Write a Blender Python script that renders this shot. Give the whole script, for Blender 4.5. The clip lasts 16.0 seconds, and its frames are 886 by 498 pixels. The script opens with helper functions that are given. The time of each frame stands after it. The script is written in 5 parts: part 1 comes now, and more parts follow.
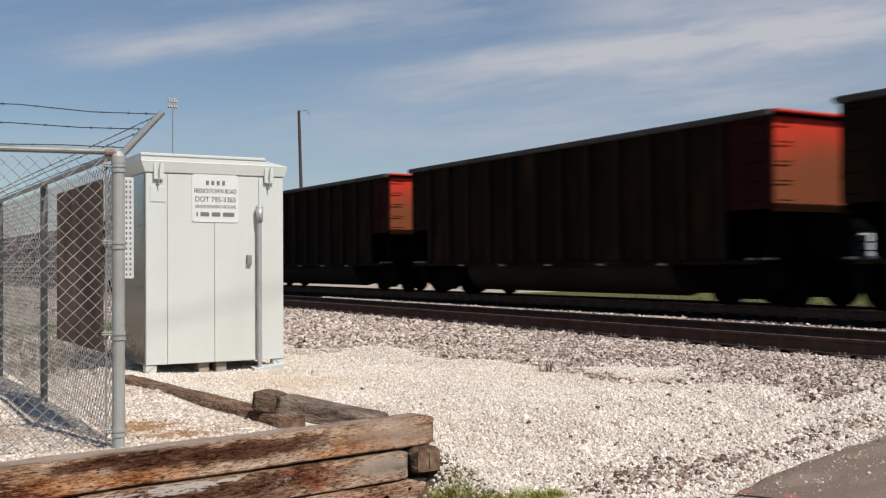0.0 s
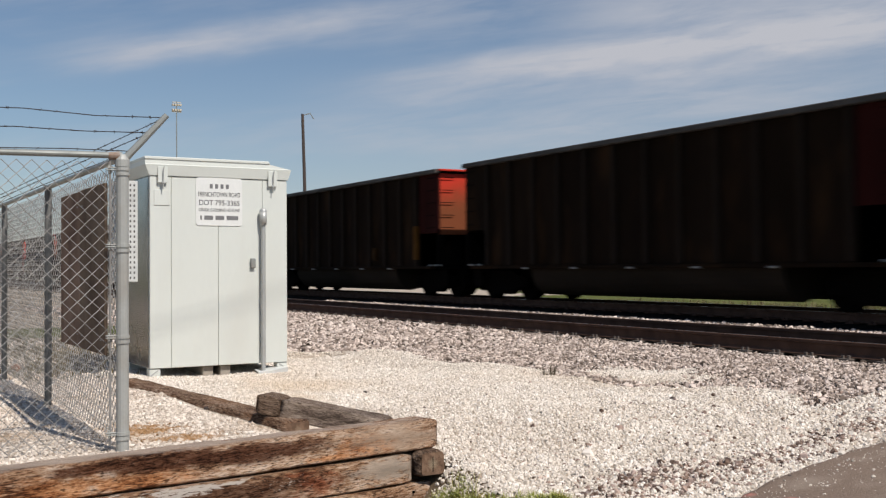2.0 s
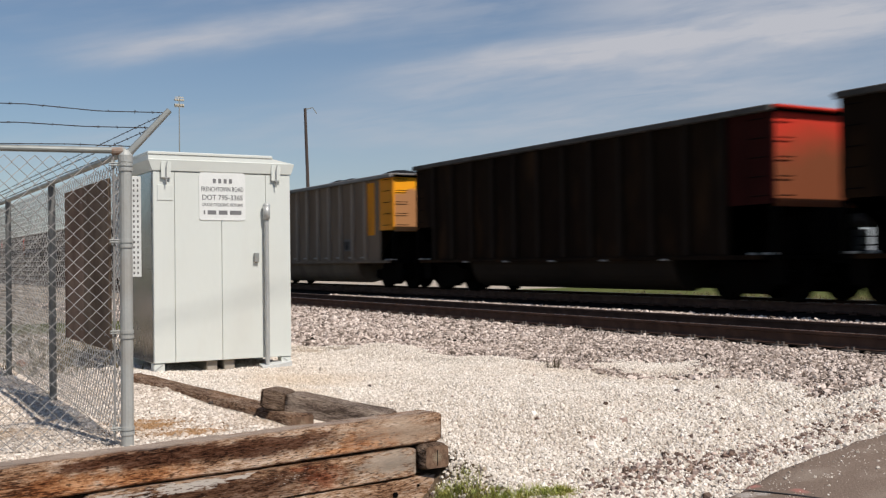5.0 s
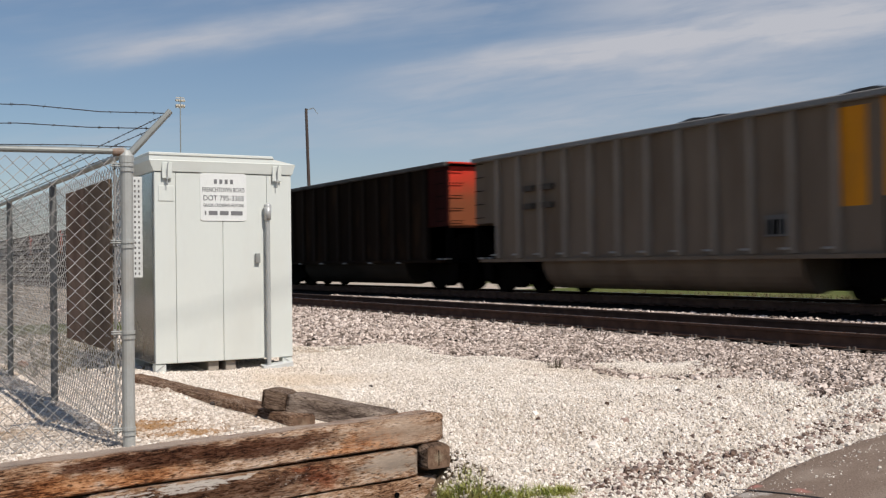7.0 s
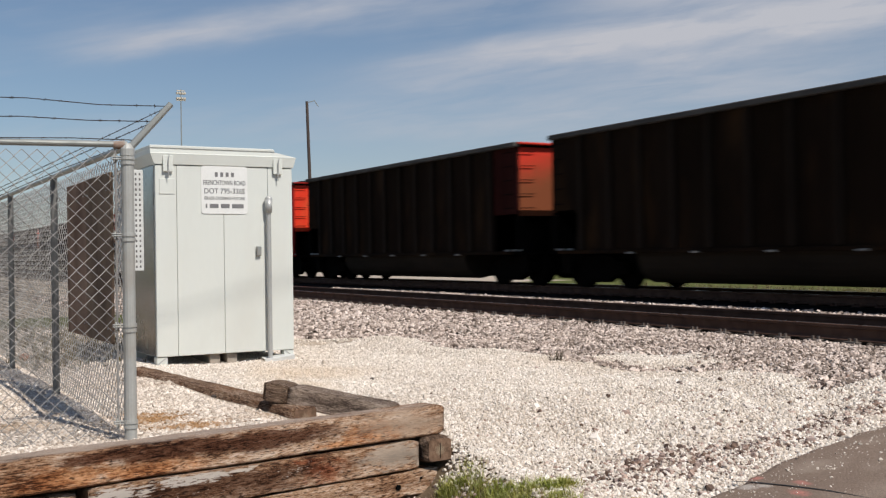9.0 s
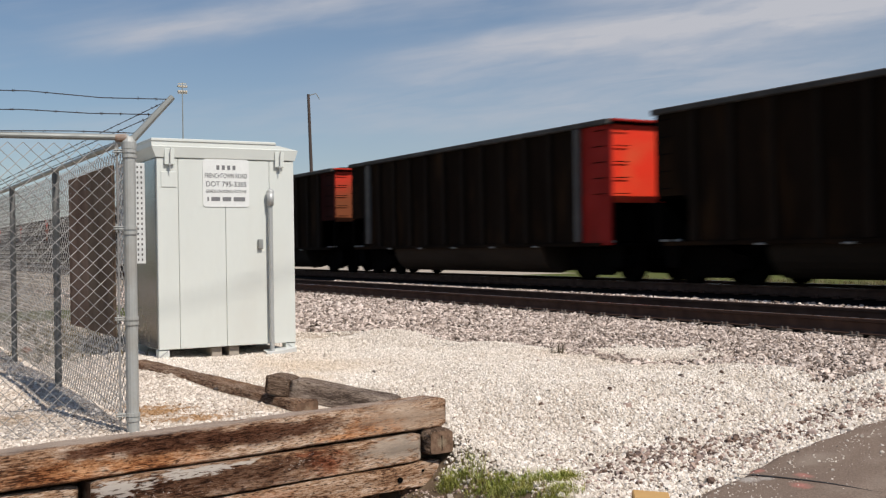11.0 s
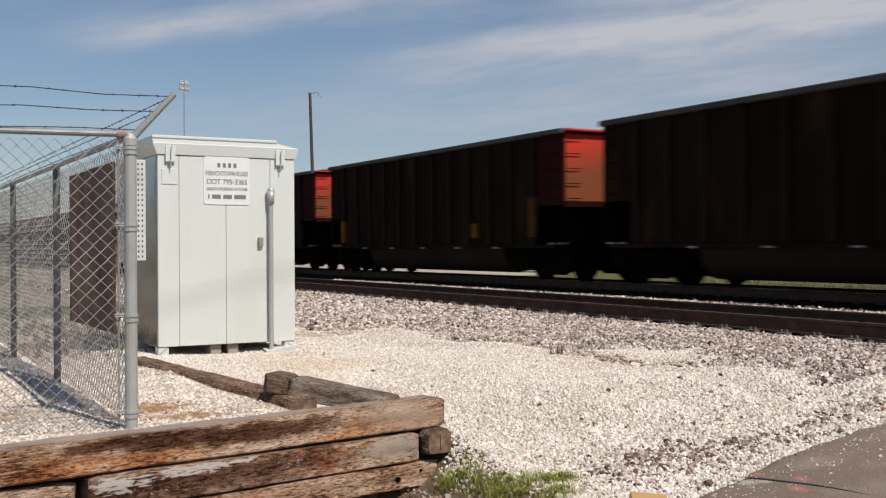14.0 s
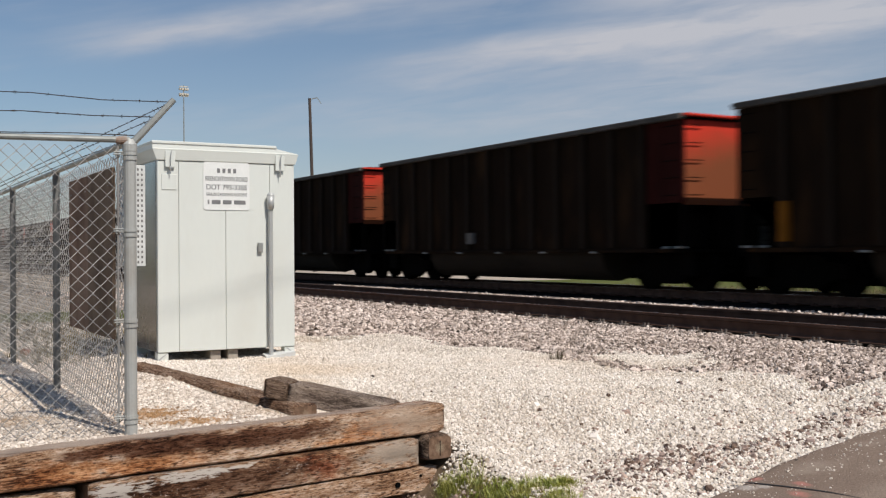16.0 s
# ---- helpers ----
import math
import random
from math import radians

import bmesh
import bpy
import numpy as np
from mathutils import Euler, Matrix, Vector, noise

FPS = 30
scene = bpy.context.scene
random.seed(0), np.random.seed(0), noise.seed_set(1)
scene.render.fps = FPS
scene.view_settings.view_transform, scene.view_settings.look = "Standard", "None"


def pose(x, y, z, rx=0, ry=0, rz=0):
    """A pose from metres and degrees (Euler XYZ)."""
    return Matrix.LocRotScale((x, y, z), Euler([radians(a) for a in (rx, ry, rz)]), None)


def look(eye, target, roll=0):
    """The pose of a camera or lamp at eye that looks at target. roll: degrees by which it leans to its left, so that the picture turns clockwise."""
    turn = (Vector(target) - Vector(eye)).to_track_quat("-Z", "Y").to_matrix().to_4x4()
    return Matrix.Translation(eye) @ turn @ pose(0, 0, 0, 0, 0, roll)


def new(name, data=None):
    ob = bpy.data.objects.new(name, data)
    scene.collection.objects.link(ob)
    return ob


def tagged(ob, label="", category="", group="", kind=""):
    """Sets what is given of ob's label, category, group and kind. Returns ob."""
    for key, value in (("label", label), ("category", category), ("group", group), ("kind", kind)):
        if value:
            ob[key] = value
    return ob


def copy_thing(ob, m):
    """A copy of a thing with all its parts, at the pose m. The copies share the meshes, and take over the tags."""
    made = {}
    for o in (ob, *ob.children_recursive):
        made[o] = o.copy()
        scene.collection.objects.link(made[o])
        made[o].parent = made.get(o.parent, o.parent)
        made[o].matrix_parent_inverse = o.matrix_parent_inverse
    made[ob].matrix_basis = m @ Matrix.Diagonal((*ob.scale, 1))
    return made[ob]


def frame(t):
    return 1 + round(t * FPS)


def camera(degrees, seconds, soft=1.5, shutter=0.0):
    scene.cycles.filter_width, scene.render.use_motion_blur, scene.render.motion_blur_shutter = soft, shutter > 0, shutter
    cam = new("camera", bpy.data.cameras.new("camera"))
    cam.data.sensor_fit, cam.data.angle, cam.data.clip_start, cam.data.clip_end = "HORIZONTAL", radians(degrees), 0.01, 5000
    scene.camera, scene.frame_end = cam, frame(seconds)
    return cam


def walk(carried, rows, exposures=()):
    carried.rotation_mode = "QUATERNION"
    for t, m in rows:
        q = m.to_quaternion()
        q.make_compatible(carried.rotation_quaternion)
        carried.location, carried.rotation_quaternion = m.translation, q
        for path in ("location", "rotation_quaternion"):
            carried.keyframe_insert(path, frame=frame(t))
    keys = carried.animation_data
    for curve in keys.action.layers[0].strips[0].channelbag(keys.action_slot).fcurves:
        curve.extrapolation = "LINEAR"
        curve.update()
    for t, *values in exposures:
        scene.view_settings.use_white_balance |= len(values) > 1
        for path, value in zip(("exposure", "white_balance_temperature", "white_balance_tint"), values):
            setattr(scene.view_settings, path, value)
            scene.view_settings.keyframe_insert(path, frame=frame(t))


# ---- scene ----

EYE = (0.0, 0.0, 1.55)
cam = camera(45.92, 16.0, soft=1.28, shutter=0.75)
# seconds, Euler angles in degrees: a hand-held camera that stands in one spot
TURNS = (
    (0, 90.845, 0.330, -30.355), (0.5, 90.864, 0.454, -30.288), (1, 90.916, 0.338, -30.231), (1.5, 91.010, 0.429, -30.126),
    (2, 91.023, 0.362, -30.154), (2.5, 90.952, 0.090, -30.329), (3, 90.820, 0.229, -30.350), (3.5, 90.706, 0.399, -30.157),
    (4, 90.694, 0.494, -30.033), (6.5, 90.652, 0.832, -29.992), (7, 90.683, 0.742, -29.903), (7.5, 90.595, 0.895, -29.816),
    (8, 90.726, 0.766, -29.735), (8.5, 90.547, 0.902, -29.726), (9, 90.282, 0.818, -29.844), (11.5, 89.836, 0.842, -29.757),
    (12, 89.762, 0.752, -29.889), (12.5, 89.748, 0.600, -29.906), (13, 89.790, 0.653, -29.809), (13.5, 89.920, 0.643, -29.688),
    (14, 89.891, 0.270, -29.745), (14.5, 89.858, 0.412, -29.819), (15, 89.903, 0.727, -29.864), (15.5, 90.149, 0.552, -29.699),
    (16, 90.175, 0.333, -29.762))
walk(cam, [(t, pose(*EYE, rx, ry, rz)) for t, rx, ry, rz in TURNS])

# ---- light ----
SUN_EL, SUN_AZ = radians(51), radians(169)      # azimuth from +y towards +x
SUN_TO = Vector((math.sin(SUN_AZ) * math.cos(SUN_EL), math.cos(SUN_AZ) * math.cos(SUN_EL), math.sin(SUN_EL)))
scene.view_settings.exposure = 0.0
sun_data = bpy.data.lights.new("sun", "SUN")
sun_data.energy, sun_data.angle, sun_data.color = 4.2, radians(0.53), (1.0, 0.945, 0.875)
sun = new("sun", sun_data)
sun.matrix_basis = look(SUN_TO * 50, (0, 0, 0))


def build_world():
    """A clear sky with thin streaks of high cloud."""
    world = bpy.data.worlds.new("sky")
    world.use_nodes = True
    scene.world = world
    nt = world.node_tree
    nt.nodes.clear()
    N, L = nt.nodes.new, nt.links.new

    def math_node(op, a, b=None, clamp=False):
        n = N("ShaderNodeMath")
        n.operation, n.use_clamp = op, clamp
        for i, v in enumerate((a, b)):
            if v is None:
                continue
            if isinstance(v, (int, float)):
                n.inputs[i].default_value = v
            else:
                L(v, n.inputs[i])
        return n.outputs[0]

    def ramp(v, lo, hi):
        n = N("ShaderNodeMapRange")
        n.interpolation_type = "SMOOTHSTEP"
        L(v, n.inputs[0])
        n.inputs[1].default_value, n.inputs[2].default_value = lo, hi
        return n.outputs[0]

    sky = N("ShaderNodeTexSky")
    sky.sky_type, sky.sun_disc = "NISHITA", False
    sky.sun_elevation, sky.sun_rotation = SUN_EL, SUN_AZ
    sky.air_density, sky.dust_density, sky.ozone_density = 1.0, 0.25, 3.4
    co = N("ShaderNodeTexCoord").outputs["Generated"]

    def dot(v):
        n = N("ShaderNodeVectorMath")
        n.operation = "DOT_PRODUCT"
        L(co, n.inputs[0])
        n.inputs[1].default_value = v
        return n.outputs["Value"]

    ahead = math_node("MAXIMUM", dot((0.4986, 0.8668, 0)), 0.15)
    u = math_node("DIVIDE", dot((0.8668, -0.4986, 0)), ahead)
    v = math_node("DIVIDE", dot((0, 0, 1)), ahead)
    w = math_node("SUBTRACT", v, math_node("MULTIPLY", u, 0.12))
    comb = N("ShaderNodeCombineXYZ")
    L(u, comb.inputs[0]), L(w, comb.inputs[1])

    def streaks(sx, sy, detail, off):
        mp = N("ShaderNodeMapping")
        L(comb.outputs[0], mp.inputs[0])
        mp.inputs["Scale"].default_value = (sx, sy, 1)
        mp.inputs["Location"].default_value = (off, off * 0.7, off)
        no = N("ShaderNodeTexNoise")
        L(mp.outputs[0], no.inputs["Vector"])
        no.inputs["Scale"].default_value, no.inputs["Detail"].default_value = 1.0, detail
        no.inputs["Roughness"].default_value, no.inputs["Distortion"].default_value = 0.6, 0.4
        return no.outputs["Fac"]

    def band(level, centre, width, u0, u1, amount):
        d = math_node("DIVIDE", math_node("SUBTRACT", level, centre), width)
        g = math_node("POWER", 2.718, math_node("MULTIPLY", math_node("MULTIPLY", d, d), -1.0))
        return math_node("MULTIPLY", math_node("MULTIPLY", g, ramp(u, u0, u1)), amount)

    fine, broad, wave, wisp = streaks(6, 34, 8, 3.1), streaks(2.2, 11, 4, 8.7), streaks(3.5, 9, 4, 5.3), streaks(9, 60, 8, 1.7)
    bent = math_node("ADD", w, math_node("MULTIPLY", math_node("SUBTRACT", wave, 0.5), 0.055))
    total = math_node("MULTIPLY", band(bent, 0.246, 0.015, -0.40, -0.27, 0.70), ramp(math_node("MULTIPLY", u, -1.0), -0.06, 0.14))
    total = math_node("ADD", total, band(bent, 0.174, 0.017, -0.18, 0.06, 0.72))
    total = math_node("ADD", total, band(bent, 0.205, 0.060, 0.05, 0.22, 0.72))
    total = math_node("ADD", total, band(bent, 0.125, 0.030, -0.3, 0.3, 0.25))
    grain = math_node("ADD", math_node("MULTIPLY", ramp(fine, 0.30, 0.66), 0.40), math_node("MULTIPLY", ramp(wisp, 0.3, 0.7), 0.25))
    total = math_node("MULTIPLY", total, math_node("ADD", grain, 0.42))
    veil = math_node("MULTIPLY", math_node("MULTIPLY", ramp(broad, 0.40, 0.75), ramp(wisp, 0.2, 0.75)), 0.40)
    total = math_node("ADD", total, veil, clamp=True)

    def blend(fac, a, colour):
        n = N("ShaderNodeMix")
        n.data_type = "RGBA"
        L(fac, n.inputs[0]), L(a, n.inputs[6])
        n.inputs[7].default_value = (*colour, 1)
        return n.outputs[2]

    haze = math_node("MULTIPLY", math_node("POWER", 2.718, math_node("MULTIPLY", math_node("MAXIMUM", v, 0.0), -9.0)), 0.75)
    haze = math_node("MULTIPLY", haze, math_node("ADD", math_node("MULTIPLY", ramp(u, -0.5, 0.15), 0.52), 0.46))
    col = blend(haze, sky.outputs[0], (5.2, 5.6, 6.7))
    col = blend(total, col, (6.5, 6.65, 7.3))
    bg = N("ShaderNodeBackground")
    L(col, bg.inputs[0])
    bg.inputs[1].default_value = 0.077
    out = N("ShaderNodeOutputWorld")
    L(bg.outputs[0], out.inputs[0])


build_world()

# ---- materials ----


def material(name, colour, rough=0.7, metal=0.0, other=None, scale=3.0, spread=0.5, grain=60.0, bump=0.15, stretch=(1, 1, 1),
             dirt=None, dirt_scale=1.2, dirt_amount=0.0, random_by="", random_amount=0.25, coords="Object", bump_dist=0.01, speckle=0.2, gloss=0.5):
    """A principled surface: two colours mixed by a broad noise, a fine grain in colour and relief, and stains on top."""
    m = bpy.data.materials.new(name)
    m.use_nodes = True
    nt = m.node_tree
    N, L = nt.nodes.new, nt.links.new
    bsdf = nt.nodes["Principled BSDF"]
    bsdf.inputs["Metallic"].default_value = metal
    bsdf.inputs["Specular IOR Level"].default_value = gloss
    co = N("ShaderNodeTexCoord").outputs[coords]
    mp = N("ShaderNodeMapping")
    L(co, mp.inputs[0])
    mp.inputs["Scale"].default_value = stretch

    def noise_tex(s, detail=4):
        n = N("ShaderNodeTexNoise")
        L(mp.outputs[0], n.inputs["Vector"])
        n.inputs["Scale"].default_value, n.inputs["Detail"].default_value = s, detail
        return n.outputs["Fac"]

    def ramp(v, lo, hi, to_lo=0.0, to_hi=1.0):
        n = N("ShaderNodeMapRange")
        L(v, n.inputs[0])
        for i, x in zip((1, 2, 3, 4), (lo, hi, to_lo, to_hi)):
            n.inputs[i].default_value = x
        return n.outputs[0]

    def mix(fac, a, b, blend="MIX"):
        n = N("ShaderNodeMix")
        n.data_type, n.blend_type = "RGBA", blend
        for i, x in ((0, fac), (6, a), (7, b)):
            if isinstance(x, (int, float)):
                n.inputs[i].default_value = x
            elif isinstance(x, tuple):
                n.inputs[i].default_value = (*x, 1)
            else:
                L(x, n.inputs[i])
        return n.outputs[2]

    other = other or tuple(c * 0.75 for c in colour)
    broad, fine = noise_tex(scale), noise_tex(grain, 6)
    col = mix(ramp(broad, 0.5 - spread / 2, 0.5 + spread / 2), colour, other)
    col = mix(ramp(fine, 0.3, 0.7, 0.0, speckle), col, tuple(c * 0.55 for c in colour))
    if dirt:
        col = mix(ramp(noise_tex(dirt_scale, 6), 0.52, 0.72, 0.0, dirt_amount), col, dirt)
    if random_by:
        if random_by == "island":
            r = N("ShaderNodeNewGeometry").outputs["Random Per Island"]
        else:
            r = N("ShaderNodeObjectInfo").outputs["Random"]
        hsv = N("ShaderNodeHueSaturation")
        L(col, hsv.inputs["Color"])
        L(ramp(r, 0, 1, 1 - random_amount, 1 + random_amount), hsv.inputs["Value"])
        L(ramp(r, 0, 1, 1.15, 0.75), hsv.inputs["Saturation"])
        col = hsv.outputs[0]
    L(col, bsdf.inputs["Base Color"])
    L(ramp(broad, 0.3, 0.7, max(0.05, rough - 0.1), min(1, rough + 0.1)), bsdf.inputs["Roughness"])
    if bump:
        b = N("ShaderNodeBump")
        b.inputs["Strength"].default_value, b.inputs["Distance"].default_value = bump, bump_dist
        L(fine, b.inputs["Height"])
        L(b.outputs[0], bsdf.inputs["Normal"])
    return m


M = {}
def stain(mat, spots, colour, amount=1.0, edge=0.3, ragged=0.6, freq=12.0, stretch=(1, 1, 1), blend="MIX", bias=0.0):
    """Lays ragged patches of another colour over a material; each spot is a centre and three radii in the thing's space."""
    nt = mat.node_tree
    N, L = nt.nodes.new, nt.links.new
    base = nt.nodes["Principled BSDF"].inputs["Base Color"]
    before = base.links[0].from_socket
    co = N("ShaderNodeTexCoord").outputs["Object"]
    near = None
    for x, y, z, rx, ry, rz in spots:
        ma = N("ShaderNodeVectorMath")
        ma.operation = "MULTIPLY_ADD"
        L(co, ma.inputs[0])
        ma.inputs[1].default_value = (1 / rx, 1 / ry, 1 / rz)
        ma.inputs[2].default_value = (-x / rx, -y / ry, -z / rz)
        ln = N("ShaderNodeVectorMath")
        ln.operation = "LENGTH"
        L(ma.outputs[0], ln.inputs[0])
        d = ln.outputs["Value"]
        if near:
            mn = N("ShaderNodeMath")
            mn.operation = "MINIMUM"
            L(near, mn.inputs[0]), L(d, mn.inputs[1])
            d = mn.outputs[0]
        near = d
    mp = N("ShaderNodeMapping")
    L(co, mp.inputs[0])
    mp.inputs["Scale"].default_value = stretch
    nz = N("ShaderNodeTexNoise")
    L(mp.outputs[0], nz.inputs["Vector"])
    nz.inputs["Scale"].default_value, nz.inputs["Detail"].default_value, nz.inputs["Roughness"].default_value = freq, 8, 0.7
    wob = N("ShaderNodeMath")
    wob.operation = "MULTIPLY_ADD"
    L(nz.outputs["Fac"], wob.inputs[0])
    wob.inputs[1].default_value, wob.inputs[2].default_value = 4 * ragged, 1 - 2 * ragged - bias
    sub = N("ShaderNodeMath")
    sub.operation = "SUBTRACT"
    L(wob.outputs[0], sub.inputs[0]), L(near, sub.inputs[1])
    mr = N("ShaderNodeMapRange")
    L(sub.outputs[0], mr.inputs[0])
    for i, v in zip((1, 2, 3, 4), (0.0, edge, 0.0, amount)):
        mr.inputs[i].default_value = v
    mx = N("ShaderNodeMix")
    mx.data_type, mx.blend_type = "RGBA", blend
    L(mr.outputs[0], mx.inputs[0]), L(before, mx.inputs[6])
    mx.inputs[7].default_value = (*colour, 1)
    L(mx.outputs[2], base)


M["white_gravel"] = material("white_gravel", (0.54, 0.455, 0.37), 0.95, other=(0.46, 0.38, 0.30), scale=0.8, grain=90, bump=0.9, bump_dist=0.015, dirt=(0.44, 0.32, 0.21), dirt_scale=0.6, dirt_amount=0.5, speckle=0.5, gloss=0.1)
M["white_stone"] = material("white_stone", (0.785, 0.700, 0.605), 0.95, other=(0.68, 0.585, 0.49), scale=1.4, grain=50, bump=0, dirt=(0.58, 0.44, 0.31), dirt_scale=0.5, dirt_amount=0.38, random_by="island", random_amount=0.27, gloss=0.1)
# near-black ground: the shade in the gaps between stones is in its colour
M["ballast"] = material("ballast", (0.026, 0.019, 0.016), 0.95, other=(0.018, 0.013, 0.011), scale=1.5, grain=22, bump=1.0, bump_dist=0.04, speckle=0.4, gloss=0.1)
M["ballast_stone"] = material("ballast_stone", (0.57, 0.452, 0.375), 0.95, other=(0.38, 0.300, 0.248), scale=2.0, grain=40, bump=0, random_by="island", random_amount=0.80, gloss=0.1)
M["grass_ground"] = material("grass_ground", (0.085, 0.105, 0.022), 0.95, other=(0.15, 0.15, 0.05), scale=0.9, grain=14, bump=0.6, bump_dist=0.05, speckle=0.5, gloss=0.1)
M["dirt"] = material("dirt", (0.43, 0.35, 0.265), 0.95, other=(0.34, 0.27, 0.20), scale=0.7, grain=30, bump=0.6, bump_dist=0.03)
M["asphalt"] = material("asphalt", (0.295, 0.216, 0.165), 0.95, other=(0.235, 0.172, 0.134), scale=1.4, grain=75, bump=1.0, bump_dist=0.010, dirt=(0.42, 0.345, 0.275), dirt_scale=2.6, dirt_amount=0.35, speckle=0.9, gloss=0.15)
stain(M["white_stone"], ((4.0, 9.9, 0.4, 0.75, 1.0, 0.5), (3.5, 8.9, 0.4, 0.45, 0.8, 0.5)), (0.66, 0.52, 0.375), 0.55, 0.8, 0.35, 3)
stain(M["asphalt"], ((5.06, 4.83, 0.08, 0.055, 0.06, 0.2), (5.15, 4.54, 0.08, 0.045, 0.09, 0.2), (4.99, 4.42, 0.08, 0.06, 0.10, 0.2)), (0.56, 0.21, 0.17), 0.75, 1.0, 0.35, 22)
stain(M["asphalt"], ((4.90, 4.76, 0.06, 0.07, 0.10, 0.2), (4.98, 4.68, 0.06, 0.05, 0.07, 0.2)), (0.50, 0.45, 0.40), 0.7, 0.6, 0.6, 30)
M["tar"] = material("tar", (0.02, 0.018, 0.016), 0.6)
M["cabinet_paint"] = material("cabinet_paint", (0.69, 0.707, 0.655), 0.40, other=(0.66, 0.676, 0.625), scale=1.2, grain=25, bump=0.012, stretch=(1, 1, 0.35), dirt=(0.58, 0.565, 0.505), dirt_scale=1.6, dirt_amount=0.35, speckle=0.04)
M["conduit_grey"] = material("conduit_grey", (0.50, 0.50, 0.48), 0.42, 0.25, other=(0.43, 0.43, 0.41), scale=6, grain=40, bump=0.03)
M["skid_block"] = material("skid_block", (0.42, 0.37, 0.31), 0.9, other=(0.33, 0.28, 0.23), scale=5, gloss=0.2)
# darker than the front paint, for the side turned from the sun
M["shaded_side"] = material("shaded_side", (0.36, 0.36, 0.35), 0.20, 0.65, other=(0.30, 0.30, 0.29), scale=2, grain=30, bump=0.03)
# brown low down: the gravel's reflection laid into the colour
stain(M["shaded_side"], ((0.0, 0.3, 0.5, 1.0, 1.2, 0.55),), (0.30, 0.22, 0.15), 0.5, 0.9, 0.4, 3)
M["galvanised"] = material("galvanised", (0.36, 0.37, 0.35), 0.5, 0.35, other=(0.29, 0.30, 0.28), scale=9, grain=60, bump=0.06, dirt=(0.22, 0.12, 0.06), dirt_scale=5, dirt_amount=0.25)
M["dull_steel"] = material("dull_steel", (0.17, 0.165, 0.155), 0.65, 0.2, other=(0.11, 0.10, 0.095), scale=9, gloss=0.3)
M["end_grain"] = material("end_grain", (0.235, 0.148, 0.098), 0.95, other=(0.13, 0.079, 0.052), scale=22, spread=0.3, grain=60, bump=0.6, gloss=0.1)
stain(M["end_grain"], ((0, 0, 0.0, 100, 0.045, 0.05),), (0.36, 0.29, 0.20), 0.6, 0.8, 0.5, 40)
M["black_stone"] = material("black_stone", (0.11, 0.09, 0.08), 0.9, scale=20, gloss=0.2)
M["brick_red"] = material("brick_red", (0.36, 0.15, 0.08), 0.9, scale=20, gloss=0.2)
M["wire"] = material("wire", (0.40, 0.385, 0.36), 0.6, 0.2, other=(0.22, 0.205, 0.19), scale=3.0, spread=0.4)
M["barbed"] = material("barbed", (0.045, 0.038, 0.034), 0.8, 0.2, other=(0.07, 0.045, 0.03), scale=20, gloss=0.2)
M["sign_white"] = material("sign_white", (0.82, 0.82, 0.79), 0.45, other=(0.78, 0.78, 0.74), scale=5, bump=0.0)
M["sign_grey"] = material("sign_grey", (0.22, 0.215, 0.215), 0.5, bump=0.0)
M["sign_black"] = material("sign_black", (0.03, 0.03, 0.035), 0.5, bump=0.0)
# track bed by the train, near black to hold the deep shade there
M["shaded_bed"] = material("shaded_bed", (0.014, 0.012, 0.011), 0.95, other=(0.010, 0.009, 0.008), scale=2, grain=25, bump=0.8, bump_dist=0.04, gloss=0.05)
M["pad_stone"] = material("pad_stone", (0.72, 0.625, 0.53), 0.95, other=(0.56, 0.46, 0.375), scale=1.3, grain=50, bump=0, dirt=(0.42, 0.28, 0.16), dirt_scale=0.9, dirt_amount=0.8, random_by="island", random_amount=0.4, gloss=0.1)
stain(M["pad_stone"], ((1.96, 7.78, 0.4, 0.30, 0.34, 0.4), (2.12, 7.25, 0.4, 0.34, 0.22, 0.4)), (0.34, 0.185, 0.075), 0.9, 0.7, 1.0, 11)
M["leaf_litter"] = material("leaf_litter", (0.36, 0.20, 0.08), 0.9, other=(0.24, 0.13, 0.06), scale=6, random_by="island", random_amount=0.4, gloss=0.1)
M["post_grey"] = material("post_grey", (0.46, 0.46, 0.43), 0.55, 0.15, other=(0.39, 0.39, 0.365), scale=7, grain=60, bump=0.05, dirt=(0.30, 0.24, 0.18), dirt_scale=4, dirt_amount=0.3)
M["shade_post"] = material("shade_post", (0.20, 0.20, 0.19), 0.7, 0.1, other=(0.14, 0.135, 0.125), scale=7, grain=60, bump=0.05, gloss=0.3)
M["rust_stain"] = material("rust_stain", (0.37, 0.36, 0.34), 0.75, other=(0.26, 0.13, 0.06), scale=16, spread=0.3, grain=60, gloss=0.3)
M["spike"] = material("spike", (0.15, 0.12, 0.10), 0.8, 0.1, scale=9)
M["pale_chord"] = material("pale_chord", (0.27, 0.255, 0.24), 0.7, other=(0.19, 0.18, 0.17), scale=1.5, gloss=0.3)
M["dark_board"] = material("dark_board", (0.25, 0.175, 0.12), 0.85, other=(0.11, 0.075, 0.052), scale=3.5, grain=30, stretch=(1, 1, 0.5), speckle=0.4, gloss=0.2)
M["soil"] = material("soil", (0.20, 0.145, 0.095), 0.95, other=(0.12, 0.085, 0.055), scale=5, grain=60, bump=0.8, speckle=0.5, gloss=0.1)
M["worn_yellow"] = material("worn_yellow", (0.055, 0.026, 0.006), 0.9, other=(0.03, 0.016, 0.006), scale=4, gloss=0.1)
